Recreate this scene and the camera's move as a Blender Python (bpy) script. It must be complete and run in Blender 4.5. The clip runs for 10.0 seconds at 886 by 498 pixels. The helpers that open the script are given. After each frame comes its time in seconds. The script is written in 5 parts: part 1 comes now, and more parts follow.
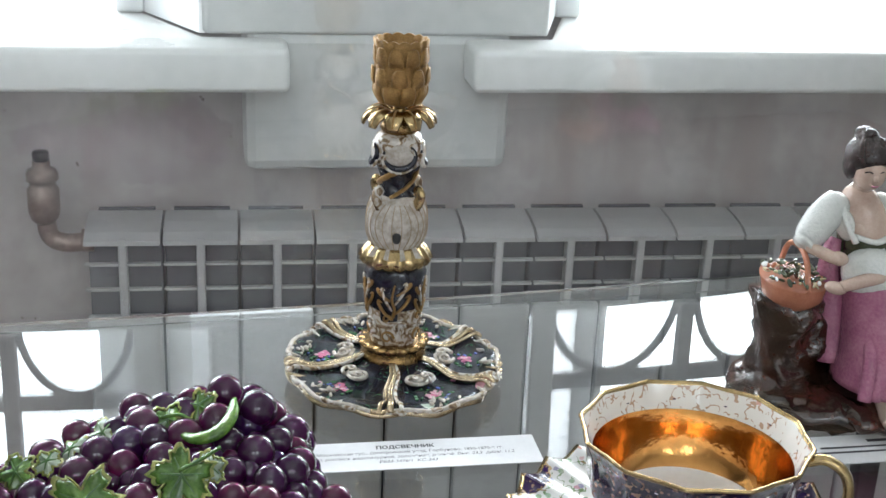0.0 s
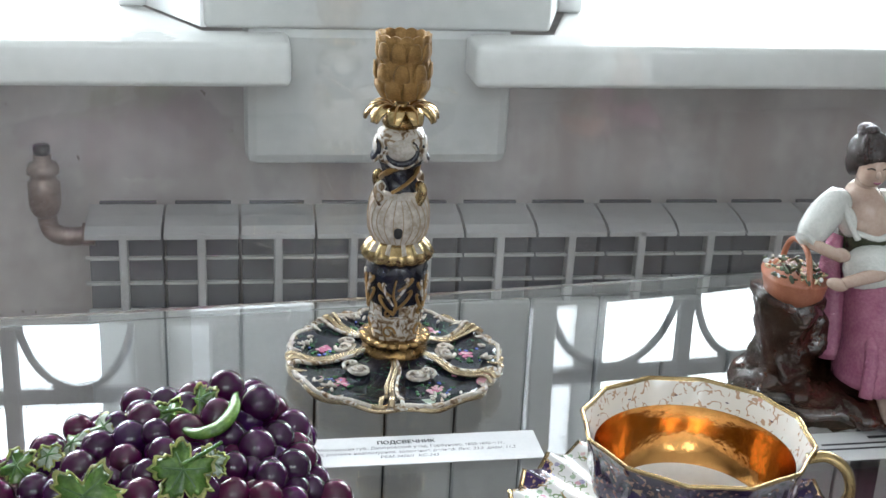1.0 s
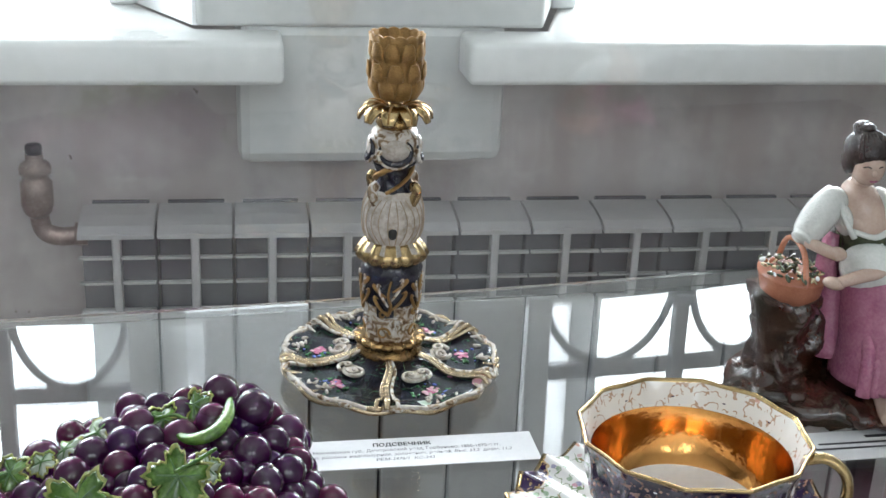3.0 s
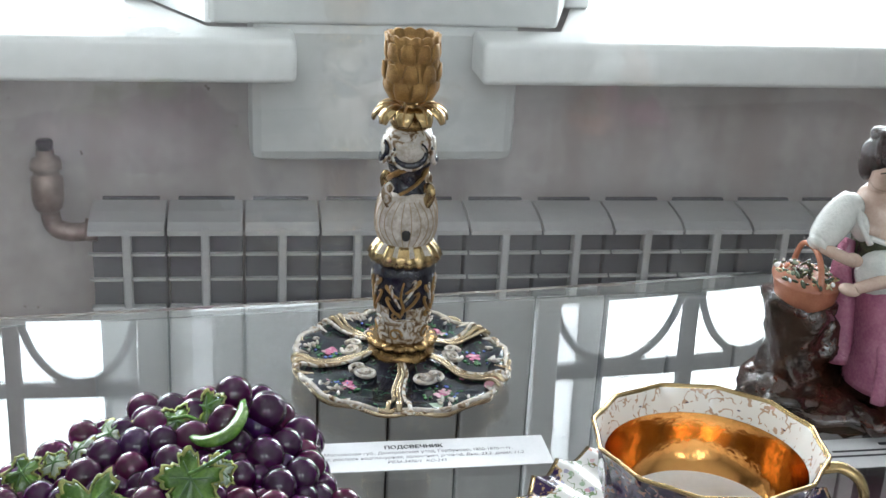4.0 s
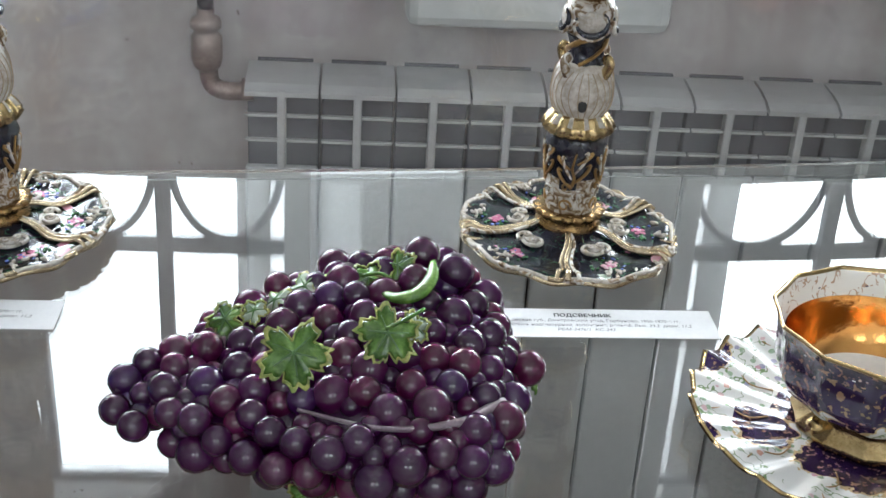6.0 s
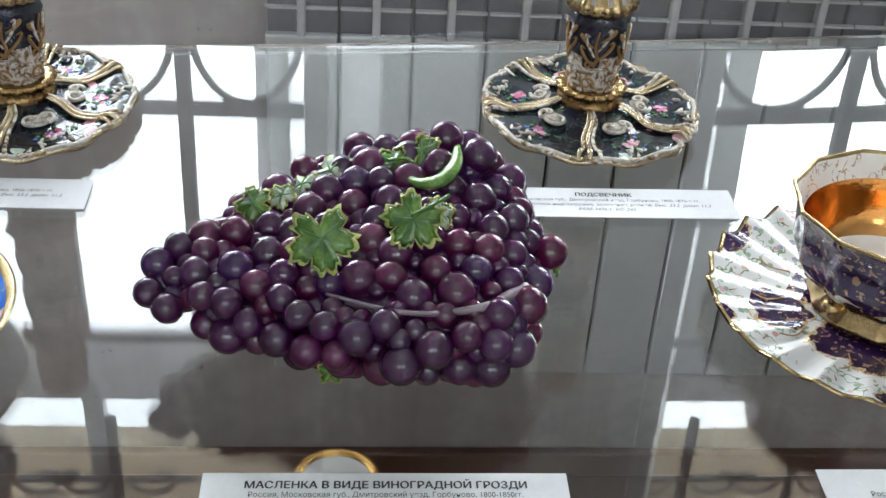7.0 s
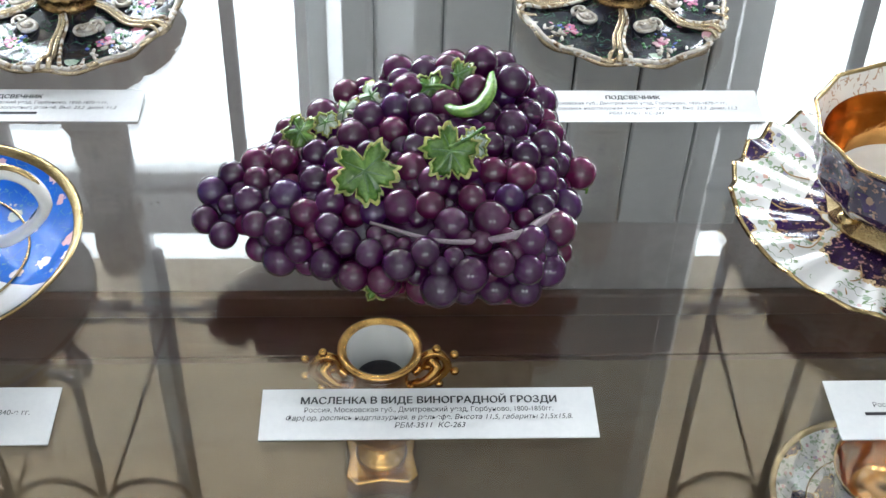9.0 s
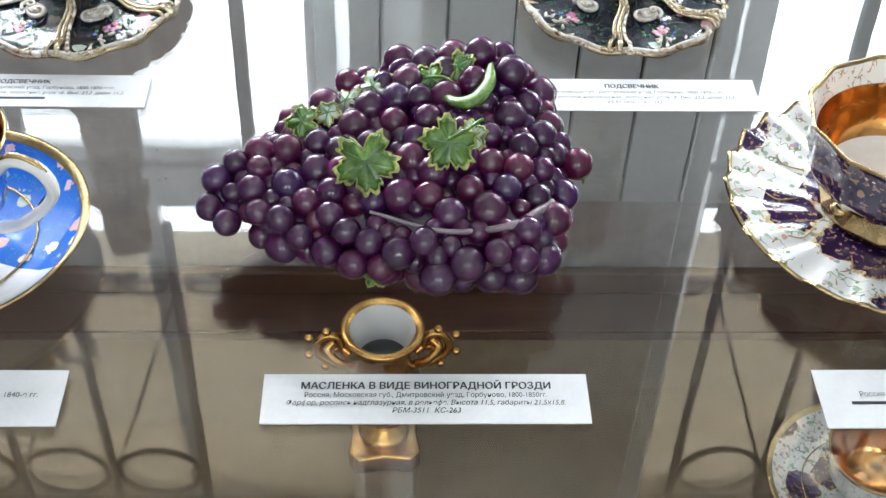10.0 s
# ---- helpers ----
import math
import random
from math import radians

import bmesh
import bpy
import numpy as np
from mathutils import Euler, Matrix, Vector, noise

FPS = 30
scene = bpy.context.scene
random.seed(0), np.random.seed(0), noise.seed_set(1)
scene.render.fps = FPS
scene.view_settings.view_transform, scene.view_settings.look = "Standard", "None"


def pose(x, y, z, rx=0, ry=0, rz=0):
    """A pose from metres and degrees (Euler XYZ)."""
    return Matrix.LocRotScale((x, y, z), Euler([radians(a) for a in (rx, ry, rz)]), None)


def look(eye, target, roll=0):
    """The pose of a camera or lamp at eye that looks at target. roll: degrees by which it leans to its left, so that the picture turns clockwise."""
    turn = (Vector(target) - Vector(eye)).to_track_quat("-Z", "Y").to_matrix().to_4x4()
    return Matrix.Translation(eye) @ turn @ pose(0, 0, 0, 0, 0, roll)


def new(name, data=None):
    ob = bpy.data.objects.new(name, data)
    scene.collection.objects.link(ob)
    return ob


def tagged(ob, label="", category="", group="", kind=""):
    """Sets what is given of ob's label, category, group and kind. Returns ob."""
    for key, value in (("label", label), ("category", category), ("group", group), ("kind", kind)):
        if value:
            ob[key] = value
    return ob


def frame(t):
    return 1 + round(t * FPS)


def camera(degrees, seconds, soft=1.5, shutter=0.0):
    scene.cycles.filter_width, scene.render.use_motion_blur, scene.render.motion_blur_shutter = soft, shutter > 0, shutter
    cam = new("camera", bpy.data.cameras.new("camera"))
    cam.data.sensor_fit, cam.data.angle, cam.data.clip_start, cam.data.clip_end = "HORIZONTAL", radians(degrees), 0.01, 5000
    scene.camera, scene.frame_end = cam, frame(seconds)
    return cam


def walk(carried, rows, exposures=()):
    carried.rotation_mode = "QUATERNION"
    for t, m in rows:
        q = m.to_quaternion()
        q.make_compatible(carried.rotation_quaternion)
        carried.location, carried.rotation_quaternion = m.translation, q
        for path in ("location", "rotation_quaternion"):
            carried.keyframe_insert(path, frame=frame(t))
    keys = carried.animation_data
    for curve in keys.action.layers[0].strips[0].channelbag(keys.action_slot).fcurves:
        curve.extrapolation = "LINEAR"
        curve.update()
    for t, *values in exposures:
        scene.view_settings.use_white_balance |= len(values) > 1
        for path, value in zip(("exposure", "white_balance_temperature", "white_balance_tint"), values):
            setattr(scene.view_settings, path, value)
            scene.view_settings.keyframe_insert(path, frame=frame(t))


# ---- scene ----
cam = camera(39.6, 10.0)
PATH = [
    (0, (-0.154, -0.783, 0.382), (0.175, 1.064, -0.31), 2.4),
    (0.5, (-0.154, -0.785, 0.382), (0.175, 1.062, -0.312), 2.5),
    (1, (-0.155, -0.782, 0.382), (0.174, 1.062, -0.318), 2.6),
    (1.5, (-0.154, -0.781, 0.385), (0.178, 1.059, -0.326), 2.4),
    (2, (-0.153, -0.781, 0.385), (0.184, 1.058, -0.326), 2.3),
    (2.5, (-0.154, -0.779, 0.385), (0.184, 1.06, -0.325), 2.3),
    (4, (-0.159, -0.771, 0.387), (0.17, 1.067, -0.329), 2.9),
    (4.5, (-0.172, -0.768, 0.39), (0.127, 1.072, -0.334), 3.1),
    (5, (-0.186, -0.767, 0.391), (0.047, 1.081, -0.338), 3.5),
    (5.5, (-0.195, -0.773, 0.39), (-0.008, 1.049, -0.414), 3.7),
    (6, (-0.203, -0.775, 0.385), (-0.044, 0.998, -0.526), 3.5),
    (6.2, (-0.205, -0.775, 0.386), (-0.050, 0.980, -0.561), 3.5),
    (7.3, (-0.208, -0.776, 0.414), (-0.085, 0.842, -0.755), 3.1),
    (7.5, (-0.208, -0.779, 0.422), (-0.095, 0.82, -0.774), 2.7),
    (8, (-0.209, -0.785, 0.449), (-0.107, 0.757, -0.821), 1.5),
    (8.5, (-0.21, -0.781, 0.468), (-0.123, 0.702, -0.872), 1.7),
    (9, (-0.211, -0.771, 0.478), (-0.132, 0.689, -0.886), 1.9),
    (9.5, (-0.207, -0.772, 0.487), (-0.132, 0.671, -0.896), 2.1),
    (10, (-0.206, -0.775, 0.495), (-0.141, 0.653, -0.904), 2.0),
]
walk(cam, [(t, look(eye, target, roll)) for t, eye, target, roll in PATH], ((0, -0.03), (7.8, 0.0), (8.8, 0.2), (10, 0.38)))

# ---------------------------------------------------------------- light
world = bpy.data.worlds.new("sky")
scene.world = world
world.use_nodes = True
wn, wl = world.node_tree.nodes, world.node_tree.links
sky = wn.new("ShaderNodeTexSky")
sky.sky_type, sky.sun_disc = "NISHITA", False
sky.sun_elevation, sky.sun_rotation = radians(32), radians(20)
wl.new(sky.outputs[0], wn["Background"].inputs[0])
wn["Background"].inputs[1].default_value = 0.12


def area_lamp(name, x, y, z, w, h, watts, toward, colour=(1, 1, 1)):
    data = bpy.data.lights.new(name, "AREA")
    data.shape, data.size, data.size_y, data.energy, data.color = "RECTANGLE", w, h, watts, colour
    ob = new(name, data)
    ob.matrix_world = look((x, y, z), toward)
    return ob


SKY = 330.0
area_lamp("window_daylight_1", -0.93, 1.42, 1.22, 1.22, 2.7, SKY, (-0.93, 0, 1.22), (0.83, 0.90, 0.97))
area_lamp("window_daylight_2", 1.07, 1.42, 1.22, 1.22, 2.7, SKY, (1.07, 0, 1.22), (0.83, 0.90, 0.97))
# added fill lamps behind the camera: front light and glints on the grapes
area_lamp("rear_fill_1", -0.95, -3.58, 1.95, 0.64, 0.94, 13, (-0.95, 0, 1.95), (0.86, 0.94, 1))
area_lamp("rear_fill_2", 0.55, -3.58, 1.95, 0.64, 0.94, 13, (0.55, 0, 1.95), (0.86, 0.94, 1))


# ---------------------------------------------------------------- materials
class Nodes:
    """A material under construction."""

    def __init__(self, name):
        self.m = bpy.data.materials.new(name)
        self.m.use_nodes = True
        self.t = self.m.node_tree
        self.b = self.t.nodes["Principled BSDF"]

    def add(self, kind, **values):
        n = self.t.nodes.new(kind)
        for k, v in values.items():
            n.inputs[k].default_value = v
        return n

    def link(self, a, b):
        self.t.links.new(a, b)

    def coords(self):
        return self.add("ShaderNodeTexCoord").outputs["Object"]

    def noise(self, scale, detail=4.0, rough=0.6, where=None):
        n = self.add("ShaderNodeTexNoise", Scale=scale, Detail=detail, Roughness=rough)
        self.link(where or self.coords(), n.inputs["Vector"])
        return n.outputs["Fac"]

    def ramp(self, fac, stops, mode="LINEAR"):
        n = self.add("ShaderNodeValToRGB")
        n.color_ramp.interpolation = mode
        e = n.color_ramp.elements
        while len(e) < len(stops):
            e.new(0.5)
        for el, (p, c) in zip(e, stops):
            el.position, el.color = p, (*c, 1)
        self.link(fac, n.inputs[0])
        return n.outputs[0]

    def mix(self, fac, a, b):
        n = self.t.nodes.new("ShaderNodeMix")
        n.data_type = "RGBA"
        for sock, v in ((n.inputs[0], fac), (n.inputs[6], a), (n.inputs[7], b)):
            if isinstance(v, tuple):
                sock.default_value = (*v, 1)
            elif isinstance(v, (int, float)):
                sock.default_value = v
            else:
                self.link(v, sock)
        return n.outputs[2]

    def math(self, op, a, b=0.0):
        n = self.t.nodes.new("ShaderNodeMath")
        n.operation = op
        for sock, v in ((n.inputs[0], a), (n.inputs[1], b)):
            if isinstance(v, (int, float)):
                sock.default_value = v
            else:
                self.link(v, sock)
        return n.outputs[0]

    def bump(self, fac, strength=0.2, dist=0.001):
        n = self.add("ShaderNodeBump", Strength=strength, Distance=dist)
        self.link(fac, n.inputs["Height"])
        self.link(n.outputs[0], self.b.inputs["Normal"])

    def done(self, colour=None, rough=0.5, metal=0.0, coat=0.0):
        b = self.b.inputs
        if colour is not None:
            if isinstance(colour, tuple):
                b["Base Color"].default_value = (*colour, 1)
            else:
                self.link(colour, b["Base Color"])
        if isinstance(rough, (int, float)):
            b["Roughness"].default_value = rough
        else:
            self.link(rough, b["Roughness"])
        b["Metallic"].default_value = metal
        b["Coat Weight"].default_value = coat
        b["Coat Roughness"].default_value = 0.05
        return self.m


def varied(name, a, b, scale, rough=0.5, metal=0.0, coat=0.0, bump=0.15, dist=0.0006, fine=8.0):
    n = Nodes(name)
    big = n.noise(scale, 5)
    small = n.noise(scale * fine, 3)
    f = n.math("ADD", n.math("MULTIPLY", big, 0.75), n.math("MULTIPLY", small, 0.35))
    col = n.ramp(f, [(0.35, a), (0.72, b)])
    n.bump(small, bump, dist)
    r = n.math("ADD", n.math("MULTIPLY", big, 0.16), rough - 0.08)
    return n.done(col, r, metal, coat)


def floral(name, base, base2, scale, size, palette, rough=0.12, keep=0.5, vines=None, twig_width=0.013):
    """Glazed ground with painted sprigs: petals in round cells, twigs along wavy bands."""
    n = Nodes(name)
    w = n.coords()
    warp = n.add("ShaderNodeTexNoise", Scale=scale * 1.6, Detail=2.0)
    n.link(w, warp.inputs["Vector"])
    mixv = n.t.nodes.new("ShaderNodeVectorMath")
    mixv.operation = "MULTIPLY_ADD"
    n.link(warp.outputs["Color"], mixv.inputs[0])
    mixv.inputs[1].default_value = (0.35 / scale,) * 3
    n.link(w, mixv.inputs[2])
    vor = n.add("ShaderNodeTexVoronoi", Scale=scale, Randomness=0.9)
    n.link(mixv.outputs[0], vor.inputs["Vector"])
    petals = n.noise(scale * 5, 2, 0.5, w)
    edge = n.math("ADD", vor.outputs["Distance"], n.math("MULTIPLY", petals, 0.35))
    sep = n.t.nodes.new("ShaderNodeSeparateColor")
    n.link(vor.outputs["Color"], sep.inputs[0])
    mask = n.math("MULTIPLY", n.math("LESS_THAN", edge, size + 0.17), n.math("LESS_THAN", sep.outputs[1], keep))
    k = len(palette)
    flower = n.ramp(sep.outputs[0], [(i / k, c) for i, c in enumerate(palette)], "CONSTANT")
    flower = n.mix(n.math("MULTIPLY", petals, 0.7), flower, (0.85, 0.75, 0.72))
    ground = n.mix(n.noise(scale * 0.8, 3, 0.6, w), base, base2)
    if vines:
        wave = n.noise(scale * 1.3, 2, 0.5, w)
        twig = n.math("LESS_THAN", n.math("ABSOLUTE", n.math("SUBTRACT", wave, 0.5)), twig_width)
        leafy = n.noise(scale * 4.5, 1, 0.5, w)
        ground = n.mix(n.math("MULTIPLY", twig, n.math("GREATER_THAN", leafy, 0.44)), ground, vines)
    col = n.mix(mask, ground, flower)
    n.bump(n.noise(scale * 2, 2, 0.5, w), 0.08, 0.0004)
    return n.done(col, rough, 0.0, 0.3)


def glass_material():
    n = Nodes("clear_glass")
    g = n.add("ShaderNodeBsdfGlass", Roughness=0.0, IOR=1.5)
    g.inputs["Color"].default_value = (0.985, 0.992, 0.99, 1)
    n.link(g.outputs[0], n.t.nodes["Material Output"].inputs[0])
    return n.m


def smeared_material():
    """Glass with faint wiping streaks; a thin pale film adds haze over the wall."""
    n = Nodes("smeared_hazy_glass")
    w = n.coords()
    g = n.add("ShaderNodeBsdfGlass", Roughness=0.0, IOR=1.5)
    g.inputs["Color"].default_value = (0.985, 0.992, 0.99, 1)
    st = n.add("ShaderNodeMapping")
    st.inputs["Scale"].default_value = (14, 14, 2.2)
    st.inputs["Rotation"].default_value = (0, 0.25, 0)
    n.link(w, st.inputs[0])
    streak = n.noise(1.6, 5, 0.62, st.outputs[0])
    cloud = n.noise(6, 4, 0.6, w)
    film = n.math("MULTIPLY", n.math("MULTIPLY", streak, cloud), HAZE_FILM * 4)
    tr = n.add("ShaderNodeBsdfTranslucent", Color=(0.92, 0.86, 0.84, 1))
    mx = n.add("ShaderNodeMixShader")
    n.link(film, mx.inputs[0])
    n.link(g.outputs[0], mx.inputs[1])
    n.link(tr.outputs[0], mx.inputs[2])
    n.link(mx.outputs[0], n.t.nodes["Material Output"].inputs[0])
    return n.m


HAZE_FILM = 0.010
GLASS = glass_material()
SMEARED = smeared_material()
PORCELAIN = varied("white_porcelain", (0.74, 0.73, 0.70), (0.82, 0.81, 0.79), 30, 0.12, 0, 0.4, 0.05)
GOLD = varied("burnished_gold", (0.34, 0.23, 0.10), (0.60, 0.45, 0.24), 90, 0.15, 1.0, 0, 0.25, 0.0008)
GOLD_DARK = varied("worn_gilding", (0.20, 0.115, 0.04), (0.44, 0.29, 0.13), 60, 0.26, 1.0, 0, 0.3, 0.001)
GOLD_PALE = varied("pale_rubbed_gilding", (0.40, 0.29, 0.16), (0.74, 0.62, 0.44), 130, 0.2, 0.9, 0.2, 0.3, 0.001)
GOLD_MATT = varied("matt_ochre_gilding", (0.20, 0.105, 0.030), (0.39, 0.225, 0.072), 120, 0.46, 0.4, 0, 0.4, 0.001)
GOLD_CUP = varied("copper_gilding_inside", (0.40, 0.17, 0.045), (0.62, 0.31, 0.10), 30, 0.15, 1.0, 0, 0.22, 0.0022, 2.5)
COBALT = floral("dark_glaze_with_sprigs", (0.006, 0.007, 0.014), (0.014, 0.016, 0.03), 78, 0.34,
                [(0.62, 0.09, 0.25), (0.06, 0.20, 0.10), (0.70, 0.22, 0.35), (0.08, 0.12, 0.42), (0.05, 0.16, 0.08), (0.62, 0.30, 0.36)], 0.1, 0.24, (0.03, 0.09, 0.045), 0.014)
WHITE_FLORAL = floral("white_glaze_with_bouquets", (0.78, 0.77, 0.74), (0.82, 0.81, 0.79), 72, 0.17,
                      [(0.14, 0.32, 0.15), (0.60, 0.12, 0.26), (0.10, 0.24, 0.12), (0.12, 0.10, 0.38), (0.62, 0.16, 0.08)], 0.12, 0.45, (0.16, 0.32, 0.16))
WHITE_RED = floral("white_glaze_with_rust_scrolls", (0.78, 0.76, 0.71), (0.82, 0.80, 0.76), 75, 0.20,
                   [(0.50, 0.20, 0.09), (0.55, 0.36, 0.18), (0.45, 0.30, 0.2)], 0.12, 0.3, (0.50, 0.34, 0.24), 0.018)
BLUE = floral("bright_blue_glaze_with_bouquets", (0.004, 0.070, 0.34), (0.015, 0.150, 0.56), 70, 0.32,
              [(0.70, 0.62, 0.55), (0.62, 0.30, 0.28), (0.10, 0.26, 0.20), (0.66, 0.50, 0.25), (0.16, 0.30, 0.42), (0.08, 0.22, 0.30)], 0.12, 0.55, (0.08, 0.24, 0.30), 0.006)


def grape_material():
    n = Nodes("grape_glaze")
    info = n.add("ShaderNodeObjectInfo")
    tone = n.ramp(info.outputs["Random"], [(0.0, (0.016, 0.0018, 0.030)), (0.35, (0.033, 0.0024, 0.039)), (0.7, (0.085, 0.0040, 0.032)), (1.0, (0.021, 0.0040, 0.064))])
    patch = n.noise(70, 3)
    col = n.mix(n.math("MULTIPLY", patch, 0.45), tone, (0.075, 0.007, 0.046))
    b = n.b.inputs
    b["Subsurface Weight"].default_value = 0.35
    b["Subsurface Radius"].default_value = (0.004, 0.001, 0.002)
    b["IOR"].default_value = 1.5
    n.bump(n.noise(110, 2), 0.04, 0.0005)
    return n.done(col, 0.05, 0, 0.6)


def relief_material():
    """Cream glaze with brown-gold lines that swirl over the relief."""
    n = Nodes("cream_relief_with_gilding")
    w = n.coords()
    swirl = n.add("ShaderNodeTexNoise", Scale=120.0, Detail=2.0, Roughness=0.45, Distortion=2.2)
    n.link(w, swirl.inputs["Vector"])
    col = n.ramp(swirl.outputs["Fac"], [(0.34, (0.13, 0.075, 0.04)), (0.45, (0.34, 0.25, 0.16)), (0.53, (0.56, 0.51, 0.45)), (0.72, (0.70, 0.67, 0.63))])
    n.bump(swirl.outputs["Fac"], 0.45, 0.0015)
    return n.done(col, 0.09, 0.0, 0.3)


RELIEF = relief_material()
ROCAILLE = varied("white_rocaille_glaze", (0.30, 0.24, 0.17), (0.64, 0.60, 0.55), 160, 0.1, 0, 0.4, 0.3, 0.0008, 3)
BULB_LINE = varied("thin_brown_line_glaze", (0.30, 0.21, 0.13), (0.46, 0.36, 0.26), 200, 0.2)
BULB = varied("cream_ribbed_glaze", (0.34, 0.27, 0.20), (0.68, 0.64, 0.59), 150, 0.1, 0, 0.3, 0.4, 0.001, 3)
VASE_GOLD = varied("bright_copper_gold", (0.42, 0.20, 0.055), (0.74, 0.45, 0.15), 70, 0.15, 1.0, 0, 0.25, 0.001)
DARK_GLAZE = varied("blue_black_glaze", (0.006, 0.007, 0.016), (0.020, 0.020, 0.034), 90, 0.1, 0, 0.4, 0.3)
ROSE = varied("painted_rose", (0.30, 0.05, 0.13), (0.52, 0.19, 0.28), 300, 0.15, 0, 0.3)
ROSE_PALE = varied("painted_pale_rose", (0.42, 0.17, 0.24), (0.62, 0.42, 0.44), 300, 0.15, 0, 0.3)
SPRIG = varied("painted_leaf", (0.02, 0.09, 0.035), (0.07, 0.19, 0.07), 300, 0.15, 0, 0.3)
SPRIG_BLUE = varied("painted_blue_bud", (0.05, 0.08, 0.30), (0.12, 0.16, 0.42), 300, 0.15, 0, 0.3)
GRAPE = grape_material()
LEAF = varied("green_leaf_glaze", (0.012, 0.065, 0.010), (0.15, 0.28, 0.05), 95, 0.16, 0, 0.4, 0.3, 0.0012, 5)
LEAF_EDGE = varied("yellow_leaf_edge_glaze", (0.07, 0.16, 0.03), (0.46, 0.42, 0.13), 110, 0.24, 0, 0.4, 0.2)
LEAF_VEIN = varied("leaf_vein_glaze", (0.05, 0.14, 0.03), (0.10, 0.20, 0.06), 100, 0.3)
# paler leaf tone that carries the white highlight of the glaze
LEAF_PALE = varied("leaf_highlight_glaze", (0.22, 0.33, 0.22), (0.62, 0.66, 0.55), 40, 0.12, 0, 0.5)
SEAM = varied("bare_biscuit_seam", (0.16, 0.11, 0.14), (0.30, 0.23, 0.27), 90, 0.4)
PAPER = varied("white_card", (0.58, 0.58, 0.59), (0.64, 0.64, 0.64), 40, 0.75, 0, 0, 0.05)
VASE_DEPTH = varied("vase_bottom_shade", (0.05, 0.055, 0.06), (0.10, 0.105, 0.11), 60, 0.7)
INK = varied("black_print", (0.02, 0.02, 0.02), (0.04, 0.04, 0.045), 200, 0.7)


def wall_material():
    n = Nodes("stained_wall_paint")
    w = n.coords()
    big = n.noise(2.2, 6, 0.62, w)
    sm = n.noise(26, 4, 0.65, w)
    st = n.add("ShaderNodeMapping")
    st.inputs["Scale"].default_value = (9, 9, 0.9)
    n.link(w, st.inputs[0])
    streak = n.noise(1.4, 4, 0.6, st.outputs[0])
    col = n.ramp(n.math("ADD", n.math("MULTIPLY", big, 0.6), n.math("MULTIPLY", sm, 0.4)), [(0.34, (0.33, 0.295, 0.285)), (0.66, (0.54, 0.505, 0.49))])
    col = n.mix(n.ramp(streak, [(0.42, (0, 0, 0)), (0.66, (0.85, 0.85, 0.85))]), col, (0.36, 0.30, 0.285))
    speck = n.noise(75, 2, 0.5, w)
    col = n.mix(n.ramp(speck, [(0.76, (0, 0, 0)), (0.80, (0.7, 0.7, 0.7))]), col, (0.10, 0.06, 0.05))
    n.bump(sm, 0.25, 0.002)
    return n.done(col, 0.6)


def plaster_material():
    n = Nodes("pale_pier_paint")
    w = n.coords()
    big = n.noise(5, 6, 0.6, w)
    sm = n.noise(60, 3, 0.6, w)
    col = n.ramp(n.math("ADD", n.math("MULTIPLY", big, 0.7), n.math("MULTIPLY", sm, 0.3)), [(0.35, (0.40, 0.41, 0.40)), (0.65, (0.51, 0.52, 0.50))])
    chip = n.noise(38, 2, 0.5, w)
    col = n.mix(n.ramp(chip, [(0.79, (0, 0, 0)), (0.81, (0.6, 0.6, 0.6))]), col, (0.12, 0.10, 0.09))
    n.bump(sm, 0.15, 0.0015)
    return n.done(col, 0.45)


WALL = wall_material()
PIER = plaster_material()
ROOM = varied("cream_room_paint", (0.52, 0.52, 0.50), (0.60, 0.60, 0.58), 3, 0.7)
SILL = varied("white_sill_paint", (0.58, 0.59, 0.57), (0.68, 0.68, 0.66), 9, 0.3, 0, 0, 0.1)
JAMB = varied("lightened_reveal_paint", (0.78, 0.79, 0.79), (0.85, 0.85, 0.85), 12, 0.3)
FRAME = varied("white_window_paint", (0.66, 0.67, 0.67), (0.74, 0.75, 0.75), 12, 0.35)
ENAMEL = varied("grey_white_radiator_enamel", (0.335, 0.33, 0.325), (0.40, 0.395, 0.39), 10, 0.35, 0, 0, 0.05)
# dark tone for the shade inside the radiator
SHADOW = varied("radiator_inside_shade", (0.07, 0.07, 0.08), (0.12, 0.12, 0.13), 30, 0.7)
IRON = varied("grey_painted_iron", (0.13, 0.14, 0.16), (0.20, 0.21, 0.23), 40, 0.45, 0.1)
STEEL = varied("dark_case_metal", (0.05, 0.05, 0.055), (0.09, 0.09, 0.095), 60, 0.4, 0.7)
VALVE = varied("brown_bronze_valve", (0.16, 0.10, 0.08), (0.30, 0.23, 0.20), 60, 0.45, 0.5)
BLACK = varied("black_plastic", (0.012, 0.012, 0.012), (0.03, 0.03, 0.03), 80, 0.4)
SNOW = varied("trodden_snow", (0.70, 0.72, 0.75), (0.85, 0.86, 0.88), 0.6, 0.8, bump=0.4, dist=0.02)
BOARD = varied("olive_brown_board", (0.114, 0.076, 0.042), (0.157, 0.110, 0.064), 5, 0.16, 0, 0, 0.05)


